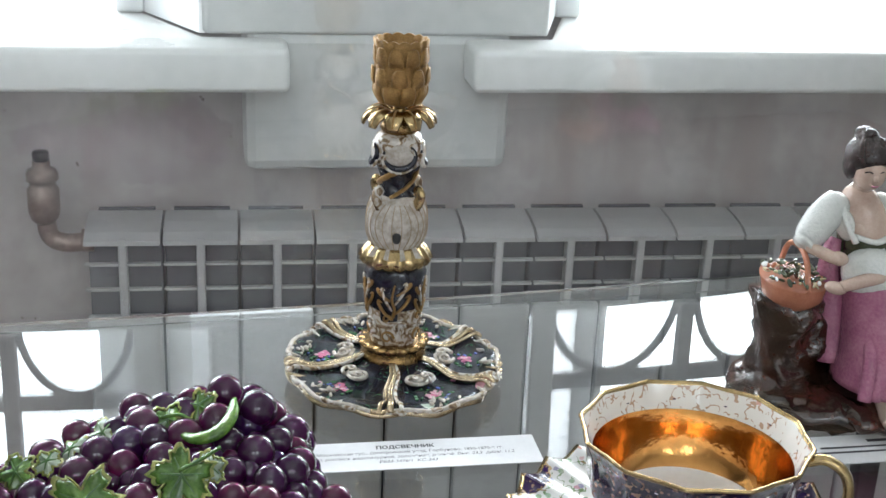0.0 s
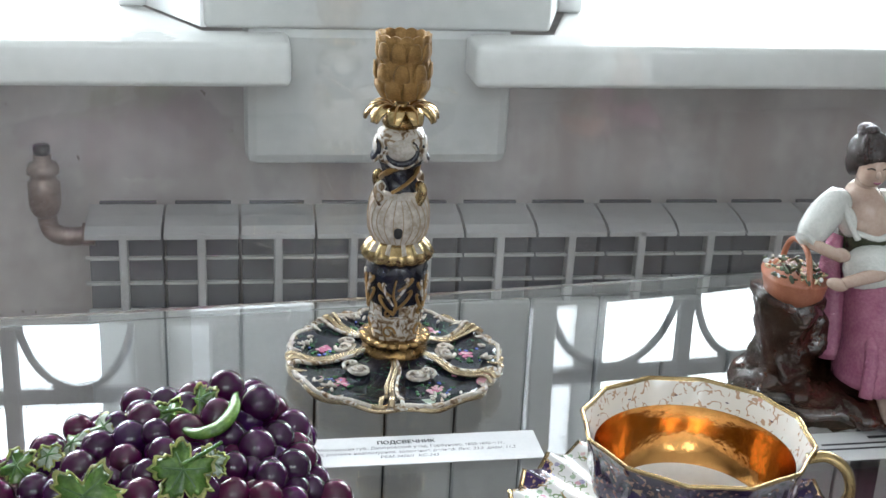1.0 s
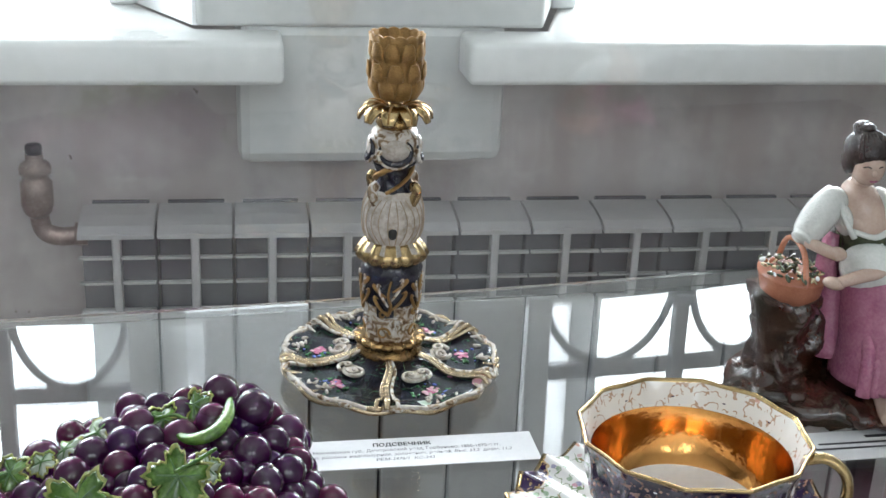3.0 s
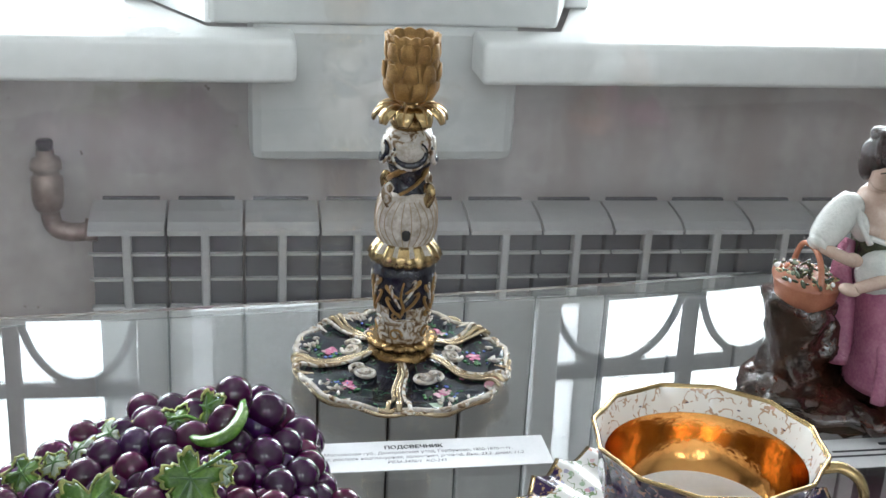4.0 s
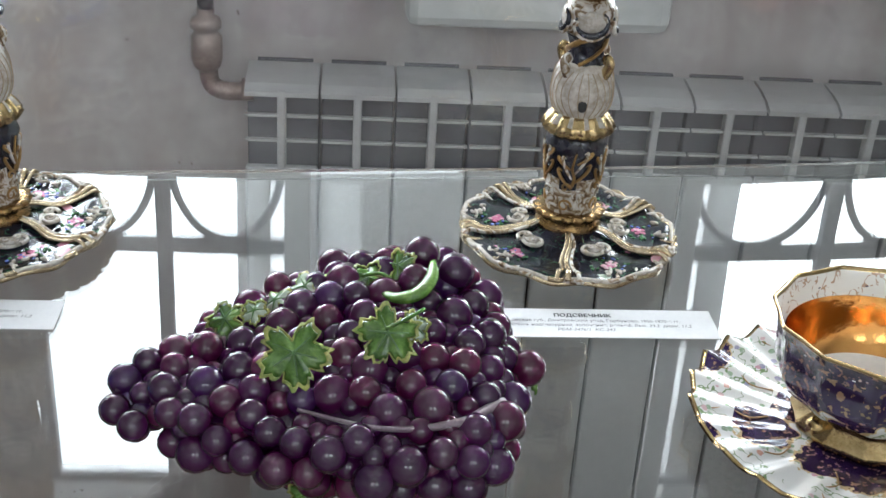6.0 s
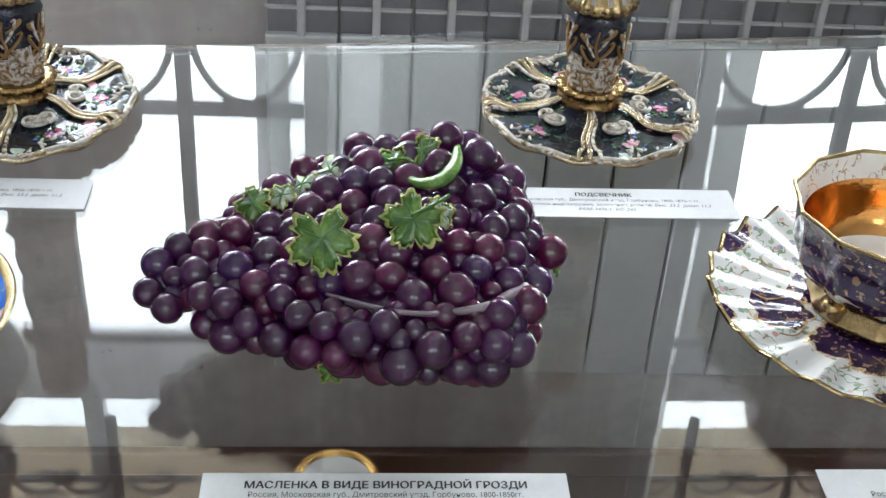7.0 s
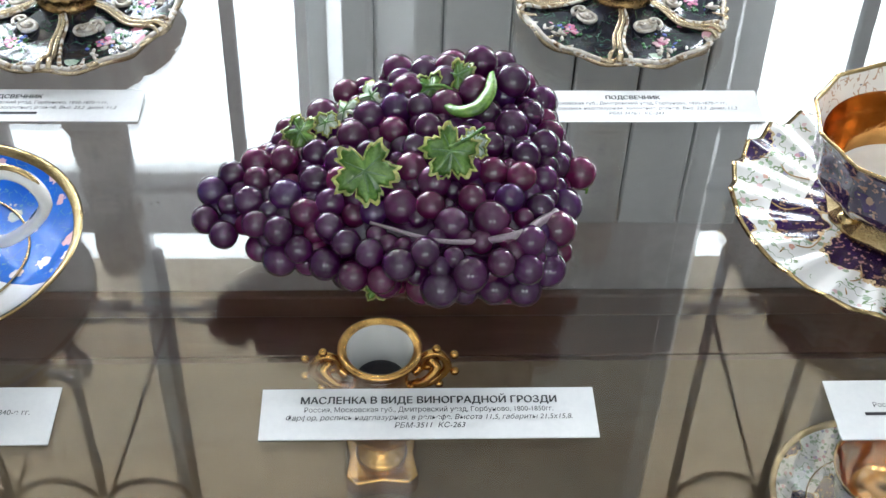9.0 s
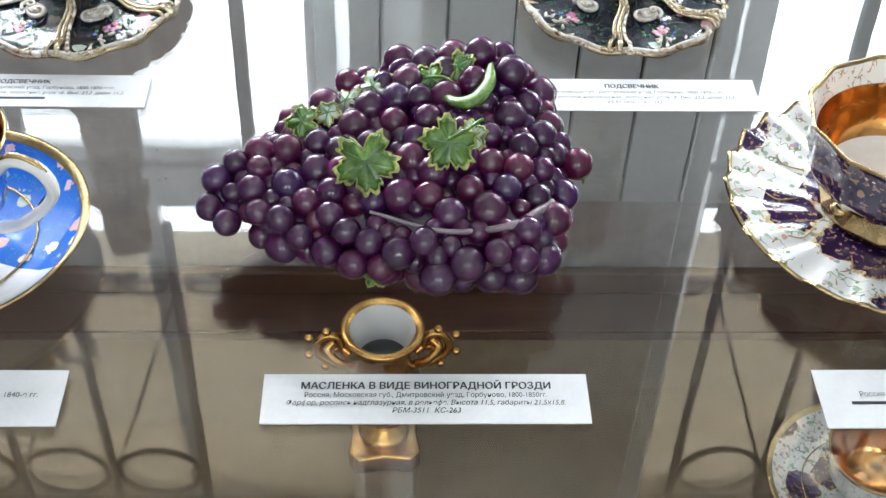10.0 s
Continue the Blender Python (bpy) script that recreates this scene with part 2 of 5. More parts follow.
def glow_cloth_material():
    n = Nodes("beige_glow_cloth")
    n.bump(n.noise(400, 2), 0.2, 0.0005)
    tint = n.mix(n.noise(3, 3), (0.50, 0.45, 0.375), (0.58, 0.525, 0.445))
    n.done(tint, 0.8)
    tr = n.add("ShaderNodeBsdfTranslucent")
    n.link(tint, tr.inputs[0])
    mx = n.add("ShaderNodeMixShader", Fac=0.48)
    n.link(n.b.outputs[0], mx.inputs[1])
    n.link(tr.outputs[0], mx.inputs[2])
    n.link(mx.outputs[0], n.t.nodes["Material Output"].inputs[0])
    return n.m


GLOW_CLOTH = glow_cloth_material()


def cobalt_patches(name, share, reach=0.80, size=31, band=None):
    """White glaze with bouquets and large cobalt fields edged and flecked with gold."""
    n = Nodes(name)
    w = n.coords()
    vor = n.add("ShaderNodeTexVoronoi", Scale=size, Randomness=0.9)
    n.link(w, vor.inputs["Vector"])
    wob = n.noise(95, 4, 0.5, w)
    d = n.math("ADD", vor.outputs["Distance"], n.math("MULTIPLY", wob, 0.62))
    sep = n.t.nodes.new("ShaderNodeSeparateColor")
    n.link(vor.outputs["Color"], sep.inputs[0])
    on = n.math("LESS_THAN", sep.outputs[0], share)
    field = n.math("MULTIPLY", n.math("LESS_THAN", d, reach), on)
    rim = n.math("MULTIPLY", n.math("LESS_THAN", d, reach + 0.04), on)
    if band:
        xyz = n.t.nodes.new("ShaderNodeSeparateXYZ")
        n.link(w, xyz.inputs[0])
        rise = n.math("ADD", xyz.outputs[2], n.math("MULTIPLY", n.noise(46, 3, 0.5, w), 0.040))
        field = n.math("MAXIMUM", field, n.math("GREATER_THAN", rise, band + 0.020))
        rim = n.math("MAXIMUM", rim, n.math("GREATER_THAN", rise, band + 0.0185))
    fleck = n.noise(300, 3, 0.5, w)
    blue = n.mix(n.math("GREATER_THAN", fleck, 0.60), n.mix(n.noise(50, 2, 0.5, w), (0.012, 0.005, 0.030), (0.035, 0.012, 0.068)), (0.26, 0.15, 0.10))
    v2 = n.add("ShaderNodeTexVoronoi", Scale=190, Randomness=0.95)
    n.link(w, v2.inputs["Vector"])
    s2 = n.t.nodes.new("ShaderNodeSeparateColor")
    n.link(v2.outputs["Color"], s2.inputs[0])
    petal = n.math("ADD", v2.outputs["Distance"], n.math("MULTIPLY", n.noise(420, 2, 0.5, w), 0.35))
    spray = n.math("MULTIPLY", n.math("LESS_THAN", petal, 0.56), n.math("LESS_THAN", s2.outputs[1], 0.72))
    spray = n.math("MULTIPLY", spray, n.math("GREATER_THAN", n.noise(42, 2, 0.5, w), 0.42))
    flower = n.ramp(s2.outputs[0], [(0, (0.10, 0.24, 0.11)), (0.40, (0.40, 0.09, 0.19)), (0.5, (0.08, 0.17, 0.08)), (0.72, (0.50, 0.27, 0.30)), (0.84, (0.14, 0.13, 0.30)), (0.93, (0.46, 0.13, 0.07))], "CONSTANT")
    flower = n.mix(n.math("MULTIPLY", n.noise(700, 2, 0.5, w), 0.6), flower, (0.70, 0.66, 0.60))
    wave = n.noise(85, 2, 0.5, w)
    twig = n.math("LESS_THAN", n.math("ABSOLUTE", n.math("SUBTRACT", wave, 0.5)), 0.012)
    twig = n.math("MULTIPLY", twig, n.math("GREATER_THAN", n.noise(48, 2, 0.5, w), 0.47))
    col = n.mix(twig, (0.66, 0.65, 0.63), (0.17, 0.24, 0.12))
    col = n.mix(spray, col, flower)
    col = n.mix(rim, col, (0.50, 0.36, 0.20))
    col = n.mix(field, col, blue)
    n.bump(wob, 0.06, 0.0005)
    return n.done(col, 0.1, 0, 0.4)


COBALT_FIELDS = cobalt_patches("white_glaze_with_cobalt_fields", 0.54, 0.84, 27)
COBALT_CUP = cobalt_patches("cobalt_glaze_with_white_reserves", 0.45, 0.80, 31, 0.032)


def floor_material():
    n = Nodes("brown_floor_wood")
    m = n.add("ShaderNodeMapping")
    m.inputs["Scale"].default_value = (1.5, 14, 1)
    n.link(n.coords(), m.inputs[0])
    info = n.add("ShaderNodeObjectInfo")
    col = n.ramp(n.noise(3, 5, 0.6, m.outputs[0]), [(0.3, (0.108, 0.050, 0.031)), (0.7, (0.172, 0.088, 0.054))])
    col = n.mix(n.math("MULTIPLY", info.outputs["Random"], 0.4), col, (0.095, 0.052, 0.035))
    n.bump(n.noise(30, 3, 0.6, m.outputs[0]), 0.1, 0.001)
    return n.done(col, 0.3)


FLOOR = floor_material()


# ---------------------------------------------------------------- builders
def part(name, bm, material, parent=None, label="", smooth=True, at=None):
    """Links a bmesh as one mesh object, under a thing or part where one is given."""
    me = bpy.data.meshes.new(name)
    if not isinstance(bm, bmesh.types.BMesh):
        raise TypeError(name)
    bm.to_mesh(me)
    bm.free()
    for m in material if isinstance(material, (list, tuple)) else [material]:
        me.materials.append(m)
    if smooth:
        me.shade_smooth()
    ob = new(name, me)
    if parent:
        ob.parent = parent
    if at is not None:
        ob.matrix_basis = at
    if label:
        ob["label"] = label
    return ob


def thing(name, label, category, at=None, group="", kind=""):
    ob = new(name)
    ob.empty_display_size = 0.02
    if at is not None:
        ob.matrix_basis = at
    return tagged(ob, label, category, group, kind)


def box(bm, x0, x1, y0, y1, z0, z1, bevel=0.0, seg=2):
    r = bmesh.ops.create_cube(bm, size=1, matrix=Matrix.LocRotScale(((x0 + x1) / 2, (y0 + y1) / 2, (z0 + z1) / 2), None, (x1 - x0, y1 - y0, z1 - z0)))
    if bevel:
        es = list({e for v in r["verts"] for e in v.link_edges})
        bmesh.ops.bevel(bm, geom=es, offset=bevel, segments=seg, affect="EDGES", profile=0.5)
    return bm


def boxed(*a, **k):
    return box(bmesh.new(), *a, **k)


def prism(outline, z0, z1, bevel=0.0):
    """An outline in plan, extruded upright."""
    bm = bmesh.new()
    low = [bm.verts.new((x, y, z0)) for x, y in outline]
    high = [bm.verts.new((x, y, z1)) for x, y in outline]
    n = len(outline)
    bm.faces.new(low[::-1])
    bm.faces.new(high)
    for i in range(n):
        bm.faces.new((low[i], low[(i + 1) % n], high[(i + 1) % n], high[i]))
    bmesh.ops.recalc_face_normals(bm, faces=bm.faces)
    if bevel:
        bmesh.ops.bevel(bm, geom=bm.edges[:], offset=bevel, segments=3, affect="EDGES", profile=0.5)
    return bm


def lathe(profile, n=48, shape=None, mats=None, bm=None, centre=(0, 0, 0), caps=True):
    """Turns (r, z) round the upright axis; shape(r, z, a, i) may vary the radius and height; mats(i, j) picks a material slot."""
    bm = bm or bmesh.new()
    rings = []
    for i, (r, z) in enumerate(profile):
        ring = []
        for j in range(n):
            a = 2 * math.pi * j / n
            rr, zz = shape(r, z, a, i) if shape else (r, z)
            ring.append(bm.verts.new((centre[0] + rr * math.cos(a), centre[1] + rr * math.sin(a), centre[2] + zz)))
        rings.append(ring)
    for i in range(len(rings) - 1):
        for j in range(n):
            f = bm.faces.new((rings[i][j], rings[i][(j + 1) % n], rings[i + 1][(j + 1) % n], rings[i + 1][j]))
            if mats:
                f.material_index = mats(i, j)
    if caps:
        for ring, flip in ((rings[0], True), (rings[-1], False)):
            f = bm.faces.new(ring[::-1] if flip else ring)
            if mats:
                f.material_index = mats(0 if flip else len(rings) - 2, 0)
    return bm


def smooth_line(points, per=6):
    """A soft curve through the points."""
    p = [Vector(q) for q in points]
    p = [2 * p[0] - p[1]] + p + [2 * p[-1] - p[-2]]
    out = []
    for i in range(1, len(p) - 2):
        for s in range(per):
            t = s / per
            out.append(0.5 * ((2 * p[i]) + (p[i + 1] - p[i - 1]) * t + (2 * p[i - 1] - 5 * p[i] + 4 * p[i + 1] - p[i + 2]) * t * t + (3 * p[i] - p[i - 1] - 3 * p[i + 1] + p[i + 2]) * t ** 3))
    out.append(p[-2])
    return out


def tube(points, radius, n=8, bm=None, closed=False, flat=1.0, mat=0, per=6):
    """A round or flattened bar along a soft curve; radius may be a function of 0..1."""
    bm = bm or bmesh.new()
    line = [Vector(q) for q in points] if per == 0 else smooth_line(points, per)
    m = len(line)
    side = None
    rings = []
    for i, q in enumerate(line):
        a, b = line[(i - 1) % m if closed else max(i - 1, 0)], line[(i + 1) % m if closed else min(i + 1, m - 1)]
        d = (b - a).normalized()
        if side is None:
            side = d.cross(Vector((0, 0, 1)))
            if side.length < 0.2:
                side = d.cross(Vector((0, 1, 0)))
        side = (side - d * side.dot(d)).normalized()
        up = side.cross(d)
        r = radius(i / (m - 1)) if callable(radius) else radius
        rings.append([bm.verts.new(q + side * math.cos(2 * math.pi * j / n) * r + up * math.sin(2 * math.pi * j / n) * r * flat) for j in range(n)])
    pairs = list(zip(rings, rings[1:])) + ([(rings[-1], rings[0])] if closed else [])
    for ra, rb in pairs:
        for j in range(n):
            f = bm.faces.new((ra[j], ra[(j + 1) % n], rb[(j + 1) % n], rb[j]))
            f.material_index = mat
    if not closed:
        for r in (rings[0][::-1], rings[-1]):
            bm.faces.new(r).material_index = mat
    bmesh.ops.recalc_face_normals(bm, faces=bm.faces)
    return bm


def blob(bm, centre, size, turn=None, mat=0, u=16, v=10):
    """A rounded lump."""
    before = len(bm.faces)
    m = Matrix.LocRotScale(centre, turn, size)
    bmesh.ops.create_uvsphere(bm, u_segments=u, v_segments=v, radius=1, matrix=m)
    bm.faces.ensure_lookup_table()
    for f in bm.faces[before:]:
        f.material_index = mat
    return bm


def ring_points(cx, cy, cz, rx, rz, n=28, plane="xz"):
    if plane == "xz":
        return [(cx + rx * math.cos(2 * math.pi * i / n), cy, cz + rz * math.sin(2 * math.pi * i / n)) for i in range(n)]
    return [(cx + rx * math.cos(2 * math.pi * i / n), cy + rz * math.sin(2 * math.pi * i / n), cz) for i in range(n)]


# ---------------------------------------------------------------- the room
FLOOR_Z, CEIL_Z = -0.89, 2.95
WALL_Y = 0.555


def structure(name, bm, material, label, category="wall", smooth=False):
    return tagged(part(name, bm, material, smooth=smooth), label, category, kind="structure")


# floor of boards
floor = tagged(new("floor"), "brown varnished wooden floor boards", "floor", kind="structure")
for i in range(34):
    y = -3.6 + i * 0.123
    p = part("plank", boxed(-3.2, 3.2, y, y + 0.121, FLOOR_Z - 0.03, FLOOR_Z, bevel=0.002), FLOOR, floor, smooth=False)
# subfloor closes the joints
structure("ground", boxed(-40, 40, -12, 60, FLOOR_Z - 0.35, FLOOR_Z - 0.05), SNOW, "trodden bright snow outside the building", "ground")
structure("ceiling", boxed(-3.4, 3.4, -3.8, 1.36, CEIL_Z, CEIL_Z + 0.15), ROOM, "pale painted ceiling", "ceiling")
structure("wall_west", boxed(-3.4, -3.2, -3.8, 0.6, FLOOR_Z, CEIL_Z), ROOM, "cream painted side wall")
structure("wall_east", boxed(3.2, 3.4, -3.8, 0.6, FLOOR_Z, CEIL_Z), ROOM, "cream painted side wall")
# unseen rear wall behind the camera, with two openings added for the fill lamps
bm = bmesh.new()
for x0, x1, z0, z1 in ((-3.2, -1.28, FLOOR_Z, CEIL_Z), (-0.62, 0.22, FLOOR_Z, CEIL_Z), (0.88, 3.2, FLOOR_Z, CEIL_Z), (-1.28, -0.62, FLOOR_Z, 1.47), (0.22, 0.88, FLOOR_Z, 1.47), (-1.28, -0.62, 2.43, CEIL_Z), (0.22, 0.88, 2.43, CEIL_Z)):
    box(bm, x0, x1, -3.8, -3.6, z0, z1)
structure("wall_south", bm, ROOM, "unseen cream painted wall with two openings for the fill lamps")

# window wall: niche below the sills, splayed openings above
structure("wall_north", boxed(-3.2, 3.2, WALL_Y, 1.34, FLOOR_Z, 0.105), WALL, "stained grey painted wall below the window sills")
structure("baseboard", boxed(-3.2, 3.2, WALL_Y - 0.018, WALL_Y - 0.001, FLOOR_Z, FLOOR_Z + 0.045, 0.004), FLOOR, "brown painted wooden skirting at the foot of the wall", "baseboard")
SILL_TOP = 0.152
outer_l, outer_r = -0.335, 0.467
bm = prism([(-0.18, 0.44), (0.163, 0.44), (0.208, 0.58), (0.226, 0.62), (outer_r, 1.34), (outer_l, 1.34), (-0.258, 0.62), (-0.245, 0.58)], 0.1535, CEIL_Z, 0.004)
structure("wall_pier", bm, PIER, "pale grey-green painted pier between the windows, chipped at its foot")
structure("wall_pier_foot", boxed(-0.146, 0.128, 0.4415, WALL_Y - 0.001, 0.012, 0.157, bevel=0.012), PIER, "pale painted foot of the pier under the sills")
for k, (a, b) in enumerate(((-3.2, -1.47), (1.60, 3.2))):
    structure("wall_jamb_%d" % (k + 1), boxed(a, b, 0.44, 1.34, 0.157, CEIL_Z), PIER, "pale painted wall beside the window")
structure("wall_lintel", boxed(-3.2, 3.2, 0.56, 1.33, 2.62, CEIL_Z - 0.002), PIER, "painted wall over the windows")


# white painted boards line the splays of the pier, lightened in place of skylight
REVEALS = (((-0.1815, 0.449), (-0.2465, 0.580), (-0.2595, 0.630), (outer_l - 0.001, 1.280)), ((0.2095, 0.580), (0.2285, 0.630), (outer_r + 0.001, 1.280)))
for k, line in enumerate(REVEALS):
    d = -0.006 if k == 0 else 0.006
    outline = list(line) + [(x + d, y) for x, y in reversed(line)]
    structure("reveal_%d" % (k + 1), prism(outline, SILL_TOP + 0.001, 2.6), JAMB, "white glossy painted window reveal beside the pier, skylight added to its colour", "window reveal")


def sill(name, outline):
    bm = prism(outline, 0.109, SILL_TOP, 0.007)
    return structure(name, bm, SILL, "white painted window sill with a rounded front edge", "window sill", True)


sill("sill_1", [(-3.2, 0.376), (-0.102, 0.376), (-0.102, 0.4405), (-0.182, 0.4405), (-0.249, 0.578), (-0.262, 0.62), (-0.333, 1.30), (-3.2, 1.30)])
sill("sill_2", [(0.076, 0.376), (3.2, 0.376), (3.2, 1.30), (0.464, 1.30), (0.230, 0.62), (0.212, 0.578), (0.166, 0.4405), (0.076, 0.4405)])


def window(name, x0, x1, near, far):
    """A deep-set window: inner lining boards, outer casements below a broad transom, panes above it."""
    root = tagged(new(name), "white painted deep-set window with clear panes and bright daylight behind", "window", kind="structure")
    y0, y1, zb, zt = 1.285, 1.325, SILL_TOP, 2.6
    lining = boxed(*sorted((near, near + math.copysign(0.03, near))), 0.565, 0.60, SILL_TOP, 2.6, 0.004)
    part("lining", lining, FRAME, root)
    fr = bmesh.new()
    box(fr, x0, x0 + 0.07, y0, y1, zb, 1.205, 0.005)
    box(fr, x1 - 0.07, x1, y0, y1, zb, 1.205, 0.005)
    box(fr, x0 + 0.07, x1 - 0.07, y0, y1, zb, zb + 0.06, 0.005)
    part("window_frame", fr, FRAME, root)
    part("transom", boxed(x0, x1, y0 - 0.01, y1 + 0.005, 1.205, 1.385, 0.008), FRAME, root)
    part("mullion", boxed(far - 0.022, far + 0.022, y0, y1, 1.385, zt, 0.004), FRAME, root)
    for a, b, c, d in ((x0 + 0.07, x1 - 0.07, zb + 0.06, 1.205), (x0 + 0.002, far - 0.022, 1.385, zt), (far + 0.022, x1 - 0.002, 1.385, zt)):
        p = part("pane", boxed(a, b, 1.303, 1.306, c, d), GLASS, root, smooth=False)
        p.visible_shadow = False
    return root


window("window_1", -1.47, -0.333, -0.247, -0.775)
window("window_2", 0.465, 1.60, 0.202, 0.92)


def bar_grille(x0, x1, flip, rise):
    """Wrought-iron guard of uprights with collars and arches, close behind the sill."""
    g = thing("window_grille", "grey painted wrought-iron window guard with uprights and arches", "grille", pose(0, 0, rise), group="window grilles")
    y = 0.62
    first = x1 - 0.166 if flip else x0 + 0.204
    step = -0.163 if flip else 0.163
    fr = bmesh.new()
    for a, b, c, d in ((x0, x0 + 0.012, 0.215, 0.68), (x1 - 0.012, x1, 0.215, 0.68), (x0, x1, 0.322, 0.338), (x0, x1, 0.668, 0.68)):
        box(fr, a, b, y - 0.006, y + 0.006, c, d, 0.002)
    part("frame", fr, IRON, g)
    xs = [first + step * i for i in range(8) if x0 + 0.02 < first + step * i < x1 - 0.02]
    for x in xs:
        part("upright", boxed(x - 0.009, x + 0.009, y - 0.009, y + 0.009, 0.215, 0.668, 0.002), IRON, g)
        part("collar", boxed(x - 0.016, x + 0.016, y - 0.013, y + 0.013, 0.222, 0.252, 0.004), IRON, g)
    ends = sorted([x0 + 0.01, x1 - 0.01] + xs)
    for a, b in zip(ends, ends[1:]):
        c, r = (a + b) / 2, (b - a) / 2 - 0.010
        if r < 0.03:
            continue
        arch = [(c + r * math.cos(math.pi * i / 18), y, 0.232 + 0.090 * math.sin(math.pi * i / 18)) for i in range(19)]
        part("arch", tube(arch, 0.005, 8, per=0), IRON, g)
    return g


bar_grille(-1.44, -0.262, True, 0.018)
bar_grille(0.216, 1.56, False, 0.020)


def fan_grille(x0, x1, first, step):
    """Upper guard outside: scrolls, a fan of slanting bars and a row of rings."""
    g = thing("window_grille", "grey painted wrought-iron window guard with scrolls, slanting bars and rings", "grille", group="window grilles")
    y = 1.262
    fr = bmesh.new()
    for c, d in ((1.60, 1.612), (2.50, 2.515)):
        box(fr, x0, x1, y - 0.006, y + 0.006, c, d, 0.002)
    part("frame", fr, IRON, g)
    for i in range(6):
        x = first + step * i
        if not x0 + 0.05 < x < x1 - 0.05:
            continue
        for s in (-1, 1):
            sc = [(x + s * (0.085 + (0.068 - 0.009 * t) * math.cos(math.pi - 0.8 * t)), y, 1.60 + (0.066 - 0.009 * t) * math.sin(math.pi - 0.8 * t)) for t in range(7)]
            part("scroll", tube(sc, 0.007, 6), IRON, g)
        part("slanting_bar", tube([(x, y, 1.42), (x + step * 0.01, y, 1.63), (x + step * 0.06, y, 2.5)], 0.013, 6, per=3), IRON, g)
        part("thin_bar", tube([(x + step * 0.04, y, 1.66), (x + step * 0.98, y, 2.34)], 0.006, 6, per=1), IRON, g)
        part("ring", tube(ring_points(x + step * 0.55, y, 2.375, 0.108, 0.10), 0.009, 6, closed=True, per=0), IRON, g)
    return g


fan_grille(-1.47, -0.34, -0.735, -0.25)
fan_grille(0.40, 1.60, 0.540, 0.25)

# translucent cloth added outside each upper window, for the beige glow there
for x0, x1 in ((-1.6, -0.30), (0.42, 1.72)):
    tagged(part("window_glow_cloth", boxed(x0, x1, 1.36, 1.362, 1.535, 2.7), GLOW_CLOTH, smooth=False), "beige translucent cloth added outside the upper window for its glow", "blind", "window blinds")


# ---------------------------------------------------------------- radiator
def radiator():
    root = thing("radiator", "grey-white sectional aluminium radiator under the sills", "radiator", pose(-0.3125, 0.45, -0.07, 0, 0.28, -0.6) @ pose(0.3125, -0.45, 0.07))
    y = 0.45
    first = None
    for k in range(12):
        x = -0.3125 + 0.08 * k
        at = pose(x + 0.04, y, 0)
        if first is None:
            bm = bmesh.new()
            w = 0.0385
            # face panel, curved cap, ribs, louvres, side cheeks and the back column
            box(bm, -w, w, 0.0, 0.012, -0.615, -0.149, 0.003)
            box(bm, -0.0045, 0.0045, 0.0, 0.016, -0.152, -0.062, 0.002)
            for z in (-0.091, -0.119):
                box(bm, -w, -0.0046, 0.002, 0.008, z - 0.0013, z + 0.0013)
                box(bm, 0.0046, w, 0.002, 0.008, z - 0.0013, z + 0.0013)
            cap = [(0.0, -0.069), (0.0, -0.064), (0.012, -0.058), (0.035, -0.054), (0.066, -0.052), (0.070, -0.056), (0.070, -0.06), (0.012, -0.066)]
            front = [[bm.verts.new((s * w, a, b)) for a, b in cap] for s in (-1, 1)]
            bm.faces.new(front[0])
            bm.faces.new(front[1][::-1])
            for i in range(len(cap)):
                j = (i + 1) % len(cap)
                bm.faces.new((front[0][j], front[0][i], front[1][i], front[1][j]))
            box(bm, -w, w, 0.060, 0.075, -0.6, -0.062, 0.003)
            bmesh.ops.recalc_face_normals(bm, faces=bm.faces)
            sec = part("section", bm, ENAMEL, root, smooth=False, at=at)
            # core and slot are coloured dark to stand for shade between the fins
            core = part("core", boxed(-0.0384, 0.0384, 0.034, 0.058, -0.6, -0.068, 0.002), SHADOW, sec, "dark inside of the radiator, shade put into its colour")
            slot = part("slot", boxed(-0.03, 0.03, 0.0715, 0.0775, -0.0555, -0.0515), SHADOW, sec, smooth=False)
            first = (sec.data, core.data, slot.data)
        else:
            sec = new("section", first[0])
            sec.parent, sec.matrix_basis = root, at
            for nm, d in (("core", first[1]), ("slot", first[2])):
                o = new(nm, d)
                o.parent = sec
    return root


radiator()


def valve():
    root = thing("radiator_valve", "brown bronze radiator valve with a black cap", "valve", pose(-0.352, 0.485, -0.075))
    part("elbow", tube([(0.045, 0, 0), (0.02, 0, -0.002), (0.004, 0, 0.006), (0, 0, 0.03)], 0.010, 12), VALVE, root)
    part("nut", lathe([(0.013, 0), (0.013, 0.012)], 6), VALVE, root, at=pose(0.036, 0, 0, 0, 90, 0))
    body = [(0.009, 0.02), (0.014, 0.026), (0.0165, 0.035), (0.0165, 0.058), (0.0135, 0.062), (0.0135, 0.066), (0.0165, 0.068), (0.0165, 0.074), (0.014, 0.079), (0.009, 0.082), (0.009, 0.088)]
    part("body", lathe(body, 20), VALVE, root)
    part("cap", lathe([(0.0085, 0.0), (0.0088, 0.008), (0.007, 0.010)], 12), BLACK, root, "black plastic cap", at=pose(0, 0, 0.0885))
    return root


valve()

# ---------------------------------------------------------------- showcase

def case_y(x):
    return 0.1175 + 0.078 * x


